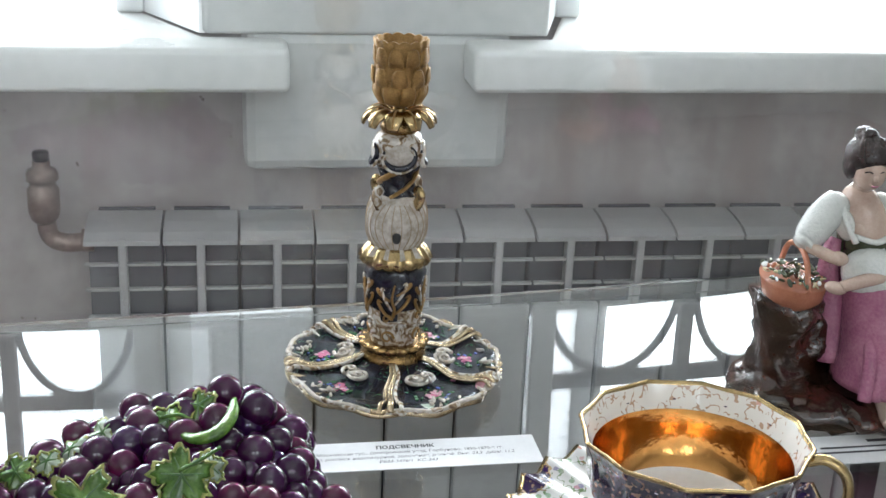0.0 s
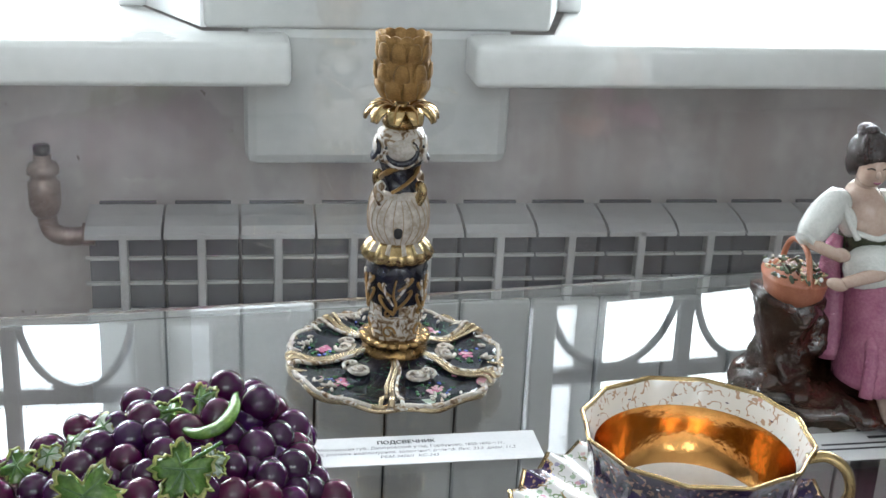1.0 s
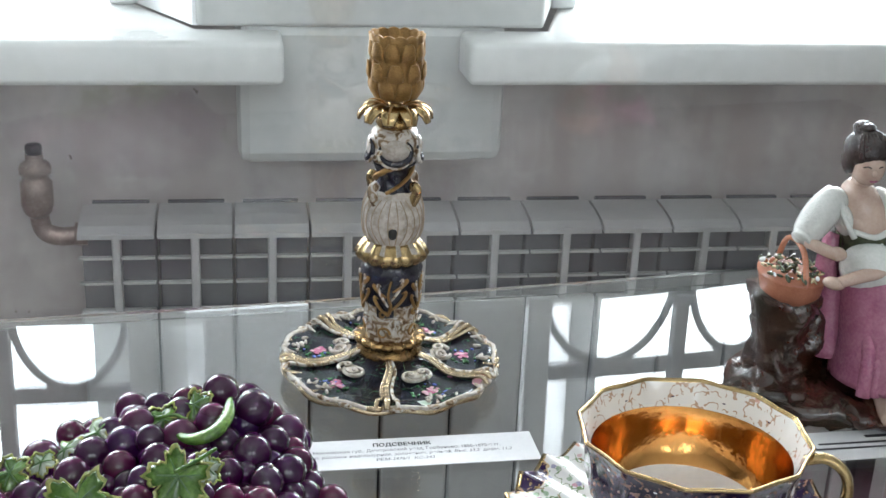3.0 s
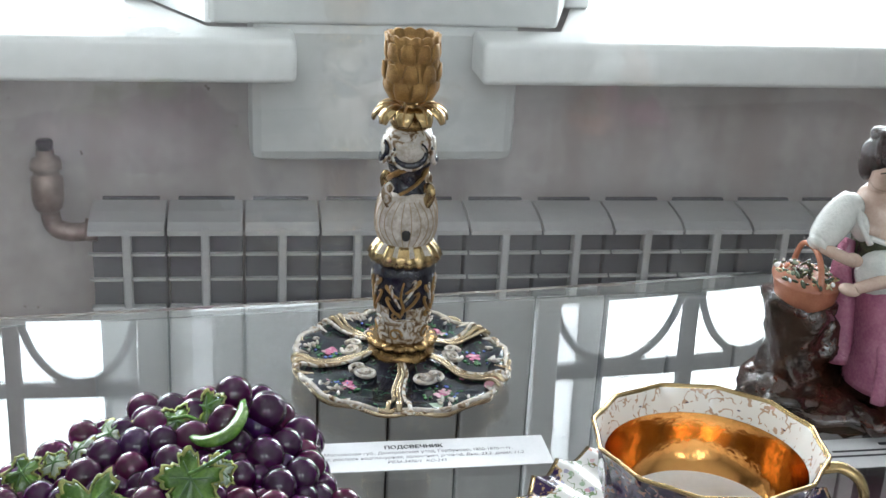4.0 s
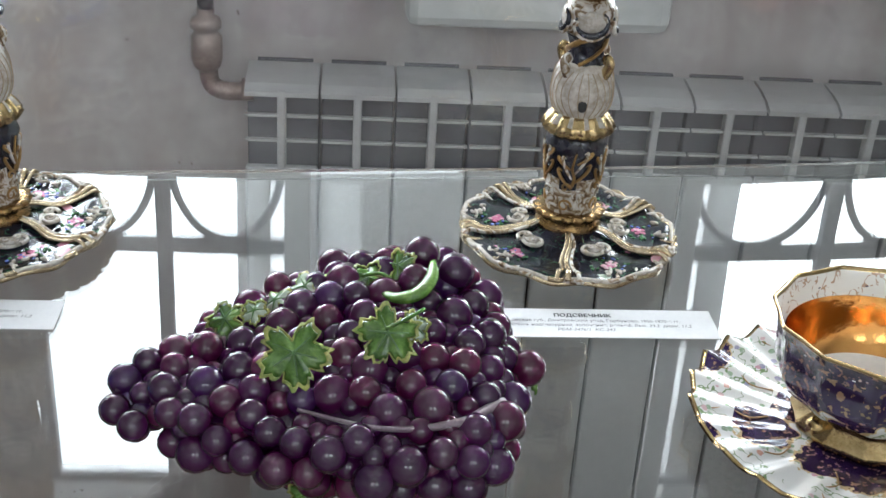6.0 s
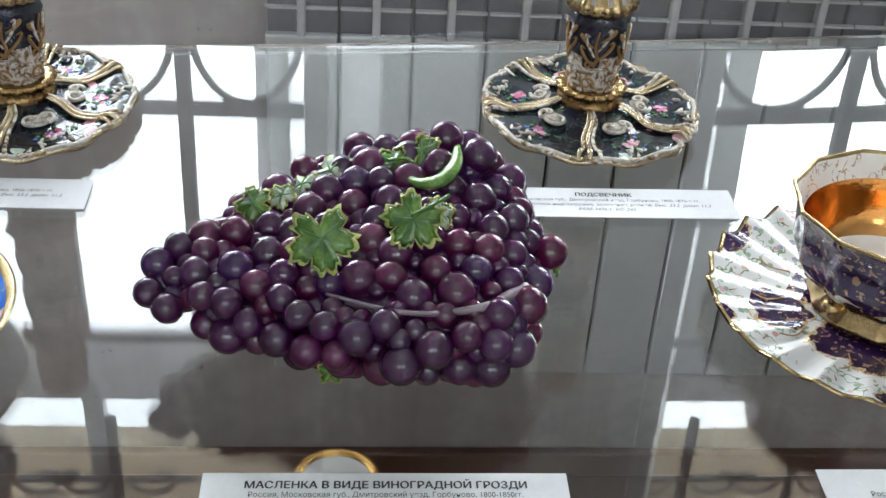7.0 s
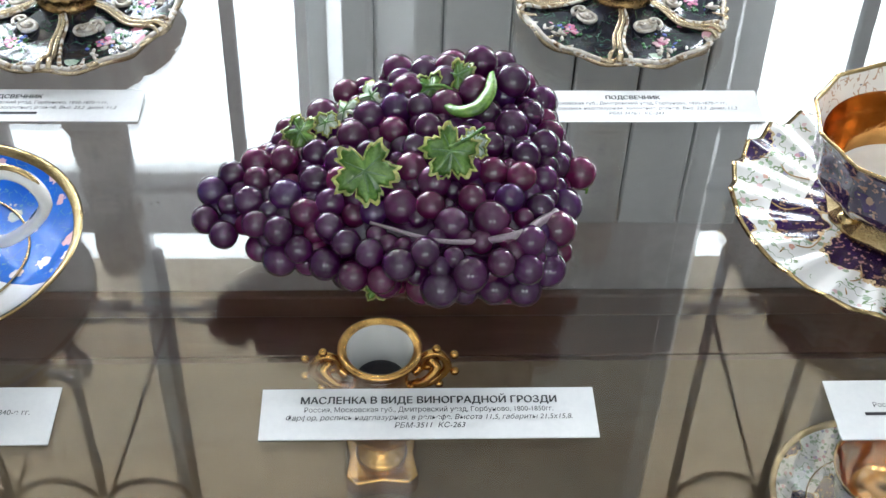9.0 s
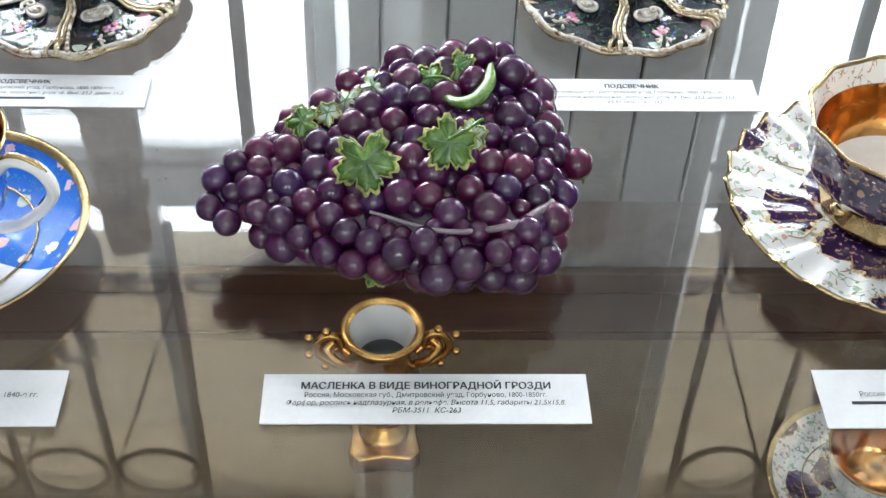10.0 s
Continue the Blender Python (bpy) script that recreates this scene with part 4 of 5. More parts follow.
def butter_dish():
    root = thing("butter_dish", "porcelain butter dish shaped as a purple bunch of grapes", "butter dish")
    rng = random.Random(7)
    # inner shells
    def shell(lo, hi, us):
        bm = bmesh.new()
        rows = []
        for u in us:
            rows.append([bm.verts.new(bunch_point(u, lo + (hi - lo) * j / 40, -0.0095)) for j in range(41)])
        for a, b in zip(rows, rows[1:]):
            for j in range(40):
                bm.faces.new((a[j], a[j + 1], b[j + 1], b[j]))
        for r in (rows[0], rows[-1]):
            bm.faces.new(r)
        for a, b in zip(rows, rows[1:]):
            bm.faces.new((a[0], b[0], b[-1], a[-1]))
        bmesh.ops.recalc_face_normals(bm, faces=bm.faces)
        return bm

    base = part("base", shell(-math.pi - 0.05, 0.05, [0.01 + 0.98 * i / 40 for i in range(41)]), GRAPE, root, "purple grape-covered dish")
    lid = part("lid", shell(-0.02, math.pi + 0.02, [0.02 + 0.96 * i / 40 for i in range(41)]), GRAPE, root, "purple grape-covered lid")
    loop = [bunch_point(0.46 + 0.50 * i / 24, math.pi - 0.38 + 0.13 * math.sin(math.pi * i / 24), 0.0012) for i in range(25)]
    part("seam", tube(loop, lambda t: 0.0008 + 0.0020 * t * t, 8, flat=1.2, per=2), SEAM, lid, "bare pale seam between lid and dish")
    # foot ring under the dish
    part("foot_ring", lathe([(0.030, 0.0), (0.034, 0.0), (0.036, 0.012), (0.028, 0.012)], 36), PORCELAIN, base, at=pose(GX0 + 0.62 * GLEN, GY, 0.0))
    ball = bmesh.new()
    bmesh.ops.create_uvsphere(ball, u_segments=24, v_segments=14, radius=1.0)
    ball_me = bpy.data.meshes.new("grape")
    ball.to_mesh(ball_me)
    ball.free()
    ball_me.materials.append(GRAPE)
    ball_me.shade_smooth()
    placed = []
    tries = 0
    while tries < 60000 and len(placed) < 330:
        tries += 1
        u = rng.random()
        a = rng.uniform(-math.pi, math.pi)
        r = rng.choice((0.0080, 0.0086, 0.0092, 0.0097, 0.0102)) * (0.90 + 0.1 * min(1, u / 0.25))
        p = bunch_point(u, a, (-0.0056 if math.sin(a) > 0.3 else (-0.0030 if math.sin(a) > -0.2 else 0.0022)) + rng.uniform(-0.001, 0.0022))
        if p.z - r < 0.0015 or under_leaf(p, r):
            continue
        low = (a + 2 * math.pi) % (2 * math.pi) - math.pi
        if 0.36 < u < 0.98 and abs(low + 0.38 - 0.13 * math.sin(math.pi * (u - 0.4) / 0.57)) < 0.085:
            continue
        if any((p - q).length < 0.80 * (r + s) for q, s in placed):
            continue
        placed.append((p, r))
    tries = 0
    while tries < 30000:
        tries += 1
        u, a, r = rng.random(), rng.uniform(-math.pi, math.pi), rng.uniform(0.0056, 0.0072)
        p = bunch_point(u, a, -0.0088 if math.sin(a) > 0.3 else -0.0056)
        low = (a + 2 * math.pi) % (2 * math.pi) - math.pi
        if p.z - r < 0.0015 or under_leaf(p, r) or (0.36 < u < 0.98 and abs(low + 0.29) < 0.06) or any((p - q).length < 0.66 * (r + s) for q, s in placed):
            continue
        placed.append((p, r))
    # a few larger fruit crown the lid and the stem end
    for p, r in (((-0.1090, -0.250, 0.048), 0.0094), ((-0.162, -0.196, 0.0840), 0.0098), ((-0.1455, -0.212, 0.0825), 0.0102), ((-0.208, -0.182, 0.0685), 0.0098), ((-0.178, -0.186, 0.0750), 0.0064), ((-0.122, -0.180, 0.0440), 0.0088), ((-0.203, -0.209, 0.0735), 0.0100), ((-0.166, -0.214, 0.0790), 0.0085)):
        placed.append((Vector(p), r))
    for p, r in placed:
        u = (p.x - GX0) / GLEN
        top = p.z > bunch(min(max(u, 0), 1))[1] + 0.011 and u > 0.33
        g = new("grape", ball_me)
        g.parent = lid if top else base
        g.matrix_basis = Matrix.LocRotScale(p, Euler((rng.uniform(0, 3), rng.uniform(0, 3), 0)), (r, r, r * rng.uniform(0.97, 1.06)))

    def leaf(pos, size, normal, spin, mats=(LEAF, LEAF_EDGE), curl=0.28, label="green vine leaf with a yellow edge"):
        blade, rim = leaf_mesh(size, curl)
        m = Matrix.Translation(pos) @ Vector(normal).to_track_quat("Z", "Y").to_matrix().to_4x4() @ pose(0, 0, 0, 0, 0, spin)
        lf = part("leaf", blade, mats[0], lid, label, at=m)
        part("leaf_edge", rim, mats[1], lf)
        for d in (90, 90 - 66, 90 + 66, 90 - 125, 90 + 125):
            a = radians(d)
            vein = [(size * t * math.cos(a), size * t * math.sin(a), -curl * (size * t) ** 2 / size + 0.0011) for t in (0.0, 0.3, 0.62)]
            part("vein", tube(vein, lambda t: 0.0006 * (1 - 0.6 * t), 5), LEAF_VEIN, lf)
        return lf

    for pos, size, normal, spin, kind, curl in LEAVES:
        mats, text = {"green": ((LEAF, LEAF_EDGE), "green vine leaf with a yellow edge"), "pale": ((LEAF_PALE, LEAF_EDGE), "pale glossy vine leaf, white highlight in its colour")}[kind]
        leaf(Vector(pos), size, normal, spin, mats, curl, text)
    stalk = [Vector(q) for q in ((-0.1840, -0.2270, 0.0785), (-0.1760, -0.2360, 0.0800), (-0.1660, -0.2360, 0.0825), (-0.1590, -0.2260, 0.0860), (-0.1575, -0.2130, 0.0890))]
    part("stalk_handle", tube(stalk, lambda t: 0.0006 + 0.0050 * math.sin(math.pi * (0.06 + 0.86 * t)), 10, flat=0.6), LEAF, lid, "curled green stalk handle")
    part("tendril", tube([(-0.1830, -0.2740, 0.0845), (-0.1730, -0.2690, 0.0870), (-0.1640, -0.2620, 0.0890)], 0.0010, 6), LEAF, lid)
    part("tendril", tube([(-0.1940, -0.2160, 0.0815), (-0.1850, -0.2180, 0.0840), (-0.1790, -0.2200, 0.0820)], 0.0010, 6), LEAF, lid)
    blade, rim = leaf_mesh(0.007, 0.2)
    low = part("leaf", blade, LEAF, base, "green leaf peeping out under the dish", at=Matrix.Translation((-0.221, -0.300, 0.008)) @ Vector((0.0, -0.75, 0.6)).to_track_quat("Z", "Y").to_matrix().to_4x4())
    part("leaf_edge", rim, LEAF_EDGE, low)
    side = part("leaf", leaf_mesh(0.012, 0.2)[0], LEAF, base, at=Matrix.Translation((-0.101, -0.236, 0.036)) @ Vector((0.9, -0.3, 0.3)).to_track_quat("Z", "Y").to_matrix().to_4x4())
    return root


butter_dish()


# ---------------------------------------------------------------- cups and saucers
def facet(count, amount):
    """Rounds a radius into flats with soft ridges."""
    def f(r, z, a, i):
        s = (a * count / (2 * math.pi)) % 1.0
        return r * (1 - amount * (1 - abs(2 * s - 1) ** 1.6)), z
    return f


def handle(points, rad, material, parent, label=""):
    return part("handle", tube(points, rad, 10, flat=0.8), material, parent, label)


def cup_and_saucer_faceted(at, spin):
    """Broad twelve-sided cup; its saucer is a thing of its own below it."""
    s = thing("saucer", "fluted white saucer with cobalt panels, bouquets and a gilded edge", "saucer", at, group="saucers")
    n = 192

    def fan(r, z, a, i):
        k = max(0.0, (r - 0.045) / 0.06)
        t = (a * 24 / (2 * math.pi)) % 1.0
        ridge = abs(2 * t - 1) ** 1.3
        return r * (1 + 0.036 * k * (ridge - 0.5)), z * (1 - 0.45 * min(1.0, k)) + 0.0052 * k * (ridge - 0.35)

    prof = [(0.036, 0.0), (0.042, 0.0), (0.044, 0.004), (0.075, 0.012), (0.0985, 0.0215), (0.1000, 0.0235), (0.0970, 0.0238), (0.091, 0.0205), (0.080, 0.0155), (0.066, 0.0112), (0.054, 0.0085), (0.046, 0.0075), (0.020, 0.007)]

    def panel(i, j):
        if i in (4, 5):
            return 2
        if i < 4:
            return 0
        lobe = (j * 12 // n)
        if i in (7, 8) and lobe % 3 == 0:
            return 1
        if i in (9, 10) and lobe % 3 == 1:
            return 1
        return 0 if i < 11 else 3

    part("dish", lathe(prof, n, fan, panel), [COBALT_FIELDS, COBALT_FIELDS, GOLD, COBALT_FIELDS], s, at=pose(0, 0, 0, 0, 0, spin) @ Matrix.Diagonal((0.965, 0.965, 1.0, 1)))
    for k in range(12):
        a = radians(30 * k + 15 + spin)
        part("gilt_scroll", tube([(rr * math.cos(a + w), rr * math.sin(a + w), z) for rr, w, z in ((0.053, 0.03, 0.0086), (0.065, 0.10, 0.0101), (0.075, 0.02, 0.0116), (0.085, 0.07, 0.0134))], 0.0004, 5), GOLD_MATT, s)
    c = thing("teacup", "broad twelve-sided cup gilded inside, cobalt and white outside, on its saucer", "cup", at @ pose(0, 0, 0.0085), group="cups")
    out = [(0.034, 0.0), (0.041, 0.001), (0.042, 0.006), (0.034, 0.011), (0.039, 0.017), (0.050, 0.024), (0.0555, 0.034), (0.0560, 0.046), (0.0575, 0.056), (0.0610, 0.0635)]
    lip = [(0.0620, 0.0650), (0.0606, 0.0660)]
    inn = [(0.0590, 0.0640), (0.0560, 0.0555), (0.0535, 0.0510), (0.0515, 0.040), (0.0480, 0.028), (0.0420, 0.020), (0.034, 0.0165), (0.004, 0.0155)]
    prof = out + lip + inn
    k0, k1 = len(out), len(out) + len(lip)

    def cup_mats(i, j):
        lobe = j * 12 // n
        if i < 4:
            return 2
        if i < k0 - 1:
            return 1 if (lobe % 3 != 2 and 4 <= i <= 7) else 0
        if i < k1:
            return 2
        if i < k1 + 2:
            return 3
        return 4 if i < k1 + 5 else 5

    flats = facet(12, 0.04)
    part("bowl", lathe(prof, n, lambda r, z, a, i: flats(r, z, a, i) if i < k1 + 1 else (r * 0.985, z), cup_mats), [COBALT_CUP, COBALT_CUP, GOLD, WHITE_RED, GOLD_CUP, PORCELAIN], c, at=pose(0, 0, 0, 0, 0, spin))
    a = radians(-27)
    hp = [((0.056 + d) * math.cos(a), (0.060 + d) * math.sin(a), z) for d, z in ((0.000, 0.060), (0.010, 0.063), (0.020, 0.057), (0.023, 0.043), (0.015, 0.030), (0.002, 0.024), (-0.008, 0.022))]
    handle(hp, 0.0036, GOLD, c, "gilded loop handle")
    a = radians(200)
    part("boss", blob(bmesh.new(), (0.036 * math.cos(a), 0.036 * math.sin(a), 0.0075), (0.006, 0.006, 0.006)), GOLD, c, "gilded knob at the foot")
    return c


cup_and_saucer_faceted(on_shelf(0.081, -0.241), 6)


def cup_and_saucer_round(at, saucer_mats, cup_mats, R, name_s, name_c, turn, hscale=1.0):
    s = thing("saucer", name_s, "saucer", at, group="saucers")
    prof = [(0.40 * R, 0.0), (0.46 * R, 0.0), (0.48 * R, 0.003), (0.80 * R, 0.009), (0.985 * R, 0.0205), (R, 0.0225), (0.975 * R, 0.0228), (0.93 * R, 0.0195), (0.80 * R, 0.0125), (0.62 * R, 0.0075), (0.48 * R, 0.006), (0.2 * R, 0.0055)]
    n = 72
    part("dish", lathe(prof, n, None, lambda i, j: 1 if i in (4, 5, 6) else (0 if i < 4 else (2 if i <= 10 and (j * 8 // n) % 8 not in (5, 6) else 0))), saucer_mats, s, at=pose(0, 0, 0, 0, 0, turn))
    part("gilt_ring", tube(ring_points(0, 0, 0.0083, 0.62 * R, 0.62 * R, 40, "xy"), 0.0008, 5, closed=True, per=0), GOLD, s)
    c = thing("teacup", name_c, "cup", at @ pose(0, 0, 0.0075), group="cups")
    h = hscale
    prof = [(0.022, 0.0), (0.024, 0.0), (0.024, 0.004 * h), (0.021, 0.007 * h), (0.033, 0.014 * h), (0.041, 0.026 * h), (0.044, 0.042 * h), (0.047, 0.056 * h), (0.0495, 0.062 * h), (0.0500, 0.0632 * h), (0.0485, 0.0635 * h), (0.0455, 0.056 * h), (0.042, 0.040 * h), (0.038, 0.026 * h), (0.028, 0.015 * h), (0.003, 0.012 * h)]
    part("bowl", lathe(prof, n, None, lambda i, j: 1 if i < 3 or 7 <= i < 10 else (0 if i == 3 else (2 if i < 7 else 3))), cup_mats, c, at=pose(0, 0, 0, 0, 0, turn))
    return s, c


s, c = cup_and_saucer_round(on_shelf(-0.464, -0.272), [PORCELAIN, GOLD, BLUE], [PORCELAIN, GOLD, BLUE, GOLD_CUP], 0.083,
                            "blue and white saucer with painted bouquets and a gilded edge", "blue cup gilded inside with a white and gold handle", 20, 1.15)
a = radians(-12)
hp = [((0.044 + d) * math.cos(a), (0.044 + d) * math.sin(a), z) for d, z in ((0.0, 0.058), (0.012, 0.069), (0.026, 0.066), (0.032, 0.052), (0.022, 0.036), (0.006, 0.022), (-0.006, 0.018))]
handle(hp, 0.0042, PORCELAIN, c, "white looped handle")
handle([(x, y, z + 0.0034) for x, y, z in hp[:5]], 0.0019, GOLD, c, "gilded top of the handle")

s, c = cup_and_saucer_round(pose(0.240, -0.100, -0.5), [PORCELAIN, GOLD, COBALT_FIELDS], [PORCELAIN, GOLD, WHITE_FLORAL, GOLD_CUP], 0.098,
                            "dark painted saucer with a gilded edge on the lower shelf", "white cup gilded inside, on the lower shelf", 0, 1.0)


# ---------------------------------------------------------------- figurine (one mesh)
def figurine(at):
    skin = varied("flesh_glaze", (0.50, 0.35, 0.28), (0.60, 0.46, 0.38), 40, 0.16, 0, 0.4, 0.05)
    hair = varied("dark_brown_hair_glaze", (0.012, 0.007, 0.008), (0.045, 0.022, 0.02), 60, 0.12, 0, 0.5, 0.5, 0.002)
    pink = varied("pink_skirt_glaze", (0.30, 0.085, 0.165), (0.44, 0.17, 0.25), 45, 0.18, 0, 0.4, 0.4, 0.003)
    cloth = varied("white_blouse_glaze", (0.62, 0.64, 0.60), (0.78, 0.78, 0.75), 50, 0.14, 0, 0.4, 0.4, 0.002)
    rock = varied("mottled_brown_green_glaze", (0.004, 0.016, 0.011), (0.075, 0.016, 0.008), 42, 0.05, 0, 0.8, 0.4, 0.004, 3)
    clay = varied("terracotta_basket_glaze", (0.36, 0.13, 0.075), (0.47, 0.19, 0.11), 60, 0.2, 0, 0.3, 0.3)
    bodice = varied("green_bodice_glaze", (0.035, 0.05, 0.03), (0.10, 0.11, 0.06), 80, 0.2, 0, 0.3, 0.3)
    bloom = varied("pale_yellow_bloom_glaze", (0.40, 0.30, 0.14), (0.60, 0.52, 0.34), 80, 0.15, 0, 0.3)
    leafage = varied("grey_green_leaf_glaze", (0.06, 0.09, 0.05), (0.22, 0.26, 0.18), 80, 0.15, 0, 0.3)
    bm = bmesh.new()

    def S(c, s, m, rx=0, ry=0, rz=0, u=20, v=14):
        blob(bm, c, s, Euler((radians(rx), radians(ry), radians(rz))), m, u, v)

    def L(pts, rad, m, n=14):
        tube(pts, rad, n, bm, mat=m)

    # rocky mound and stump under the basket
    S((0.00, 0.0, 0.006), (0.093, 0.062, 0.022), 4, u=28, v=16)
    S((-0.055, -0.006, 0.012), (0.043, 0.040, 0.018), 4)
    S((0.03, -0.03, 0.010), (0.06, 0.045, 0.016), 4)
    L([(-0.045, 0.004, 0.005), (-0.048, 0.002, 0.035), (-0.047, 0.0, 0.065), (-0.049, 0.0, 0.098)], lambda t: 0.034 - 0.010 * math.sin(math.pi * min(1, t * 1.1)) * 0.8 - 0.004 * t, 4, 18)
    S((-0.030, 0.004, 0.060), (0.024, 0.026, 0.036), 4)
    S((0.02, 0.02, 0.055), (0.045, 0.036, 0.050), 4)
    bmesh.ops.subdivide_edges(bm, edges=[e for e in bm.edges if e.calc_length() > 0.006], cuts=1, use_grid_fill=True)
    for v in bm.verts:
        p = Vector((v.co.x * 70, v.co.y * 70, v.co.z * 45))
        v.co += 0.0075 * noise.noise_vector(p) + 0.0035 * noise.noise_vector(p * 2.3)
    # basket with flowers and its handle
    before = set(bm.verts)
    L([(-0.047, 0, 0.096), (-0.047, 0, 0.106), (-0.047, 0, 0.122)], lambda t: 0.0235 + 0.007 * t, 5, 24)
    rng = random.Random(3)
    for k in range(110):
        w, rr = rng.uniform(0, 6.283), 0.028 * math.sqrt(rng.random())
        S((-0.047 + rr * math.cos(w), rr * math.sin(w), 0.124 + rng.uniform(0, 0.004)), (rng.uniform(0.0022, 0.0050), rng.uniform(0.0012, 0.0026), 0.0010), rng.choice((7, 6, 6, 7, 3, 8, 8, 4, 5, 6)), rng.uniform(-50, 50), rng.uniform(-50, 50), rng.uniform(0, 180), u=8, v=6)
    L([(-0.0475, -0.029, 0.119), (-0.047, -0.018, 0.143), (-0.047, 0.0, 0.150), (-0.047, 0.018, 0.143), (-0.0475, 0.029, 0.119)], 0.0027, 5, 8)
    for v in bm.verts:
        if v not in before:
            v.co.z -= 0.008
            v.co.x = -0.047 + (v.co.x + 0.047) * 0.93
    before = set(bm.verts)
    # skirt over the seat, falling to the ankle
    L([(0.020, 0.006, 0.128), (0.022, -0.004, 0.110), (0.024, -0.022, 0.090), (0.026, -0.034, 0.064), (0.026, -0.036, 0.036)], lambda t: 0.026 + 0.017 * t, 2, 26)
    S((0.036, -0.016, 0.094), (0.038, 0.034, 0.026), 2, 10)
    for k in range(9):
        x = -0.006 + 0.008 * k
        L([(x * 0.6 + 0.012, -0.026, 0.10), (x * 0.9 + 0.004, -0.058, 0.070), (x, -0.068, 0.035)], 0.0058, 2, 8)
    L([(-0.006, 0.002, 0.148), (-0.016, -0.004, 0.118), (-0.014, -0.008, 0.080), (-0.012, -0.012, 0.045)], lambda t: 0.006 + 0.010 * t, 2)
    # apron, torso, bodice
    S((0.016, -0.020, 0.124), (0.027, 0.020, 0.026), 3, 25)
    L([(0.017, 0.004, 0.128), (0.017, 0.002, 0.145), (0.018, 0.000, 0.160)], lambda t: 0.0185 + 0.002 * t, 6, 20)
    L([(0.018, 0.001, 0.152), (0.019, 0.001, 0.166), (0.019, 0.003, 0.182), (0.019, 0.002, 0.193)], lambda t: 0.0225 - 0.0135 * t * t, 0, 20)
    for s in (-1, 1):
        S((0.018 + s * 0.009, -0.011, 0.161), (0.0098, 0.0085, 0.0085), 0)
        S((0.018 + s * 0.019, 0.001, 0.178), (0.0078, 0.011, 0.010), 3)
        S((0.018 + s * 0.0185, -0.006, 0.163), (0.0072, 0.0125, 0.014), 3)
        L([(0.018 + s * 0.020, -0.006, 0.181), (0.018 + s * 0.0215, -0.016, 0.166), (0.018 + s * 0.016, -0.020, 0.152)], 0.0030, 3, 8)
    L([(0.002, -0.018, 0.157), (0.018, -0.0225, 0.1535), (0.034, -0.018, 0.157)], 0.0026, 3, 8)
    L([(0.017, -0.004, 0.134), (0.0175, -0.005, 0.143), (0.018, -0.005, 0.153)], lambda t: 0.0185 + 0.001 * t, 6, 18)
    for z in (0.138, 0.143, 0.148):
        L([(0.010, -0.0232, z), (0.0175, -0.0248, z - 0.001), (0.025, -0.0232, z)], 0.0007, 3, 6)
    # neck, head, hair and bun
    L([(0.019, 0.002, 0.186), (0.0185, -0.001, 0.200), (0.018, -0.004, 0.206)], 0.0085, 0, 14)
    S((0.0165, -0.0100, 0.2095), (0.0130, 0.0140, 0.0155), 0, 18)
    S((0.0150, -0.0235, 0.2085), (0.0022, 0.0030, 0.0034), 0)
    for s in (-1, 1):
        L([(0.0150 + s * 0.0030, -0.0232, 0.2128), (0.0150 + s * 0.0058, -0.0228, 0.2138), (0.0150 + s * 0.0085, -0.0205, 0.2126)], 0.0006, 1, 6)
    L([(0.0120, -0.0238, 0.2022), (0.0150, -0.0244, 0.2018), (0.0180, -0.0236, 0.2022)], 0.0008, 2, 6)
    S((0.0160, -0.0035, 0.2215), (0.0180, 0.0185, 0.0165), 1, 10)
    for k in range(7):
        x = 0.0045 + 0.0038 * k
        L([(x, -0.019, 0.2185), (x * 0.9 + 0.0016, -0.012, 0.2330), (0.0155, -0.001, 0.2390)], 0.0026, 1, 8)
    S((0.0040, -0.002, 0.2130), (0.0055, 0.010, 0.012), 1)
    S((0.0150, 0.004, 0.2375), (0.0085, 0.0085, 0.0065), 1)
    L([(0.008, 0.001, 0.234), (0.015, -0.004, 0.240), (0.022, 0.001, 0.237)], 0.0042, 1, 8)
    # arms
    L([(-0.001, 0.002, 0.181), (-0.018, -0.004, 0.168), (-0.034, -0.008, 0.152), (-0.041, -0.012, 0.147)], lambda t: 0.0085 + 0.0045 * math.sin(math.pi * min(1, t + 0.15)), 3, 16)
    L([(-0.036, -0.012, 0.146), (-0.026, -0.022, 0.143), (-0.016, -0.028, 0.140)], 0.0055, 0, 10)
    S((-0.016, -0.026, 0.141), (0.008, 0.006, 0.006), 0)
    L([(0.038, 0.002, 0.181), (0.046, -0.006, 0.166), (0.048, -0.014, 0.150), (0.046, -0.020, 0.140)], lambda t: 0.0085 + 0.0050 * math.sin(math.pi * min(1, t + 0.15)), 3, 16)
    L([(0.046, -0.020, 0.137), (0.022, -0.034, 0.131), (-0.008, -0.040, 0.126), (-0.022, -0.040, 0.122)], lambda t: 0.0066 - 0.0022 * t, 0, 12)
    S((-0.026, -0.039, 0.121), (0.0095, 0.006, 0.0055), 0, 0, 10)
    # feet
    L([(0.020, -0.046, 0.045), (0.020, -0.052, 0.030), (0.019, -0.064, 0.020), (0.018, -0.074, 0.0175)], lambda t: 0.0085 - 0.001 * t, 0, 12)
    L([(0.036, -0.044, 0.045), (0.036, -0.048, 0.030), (0.036, -0.060, 0.020), (0.036, -0.070, 0.018)], lambda t: 0.0085 - 0.001 * t, 0, 12)
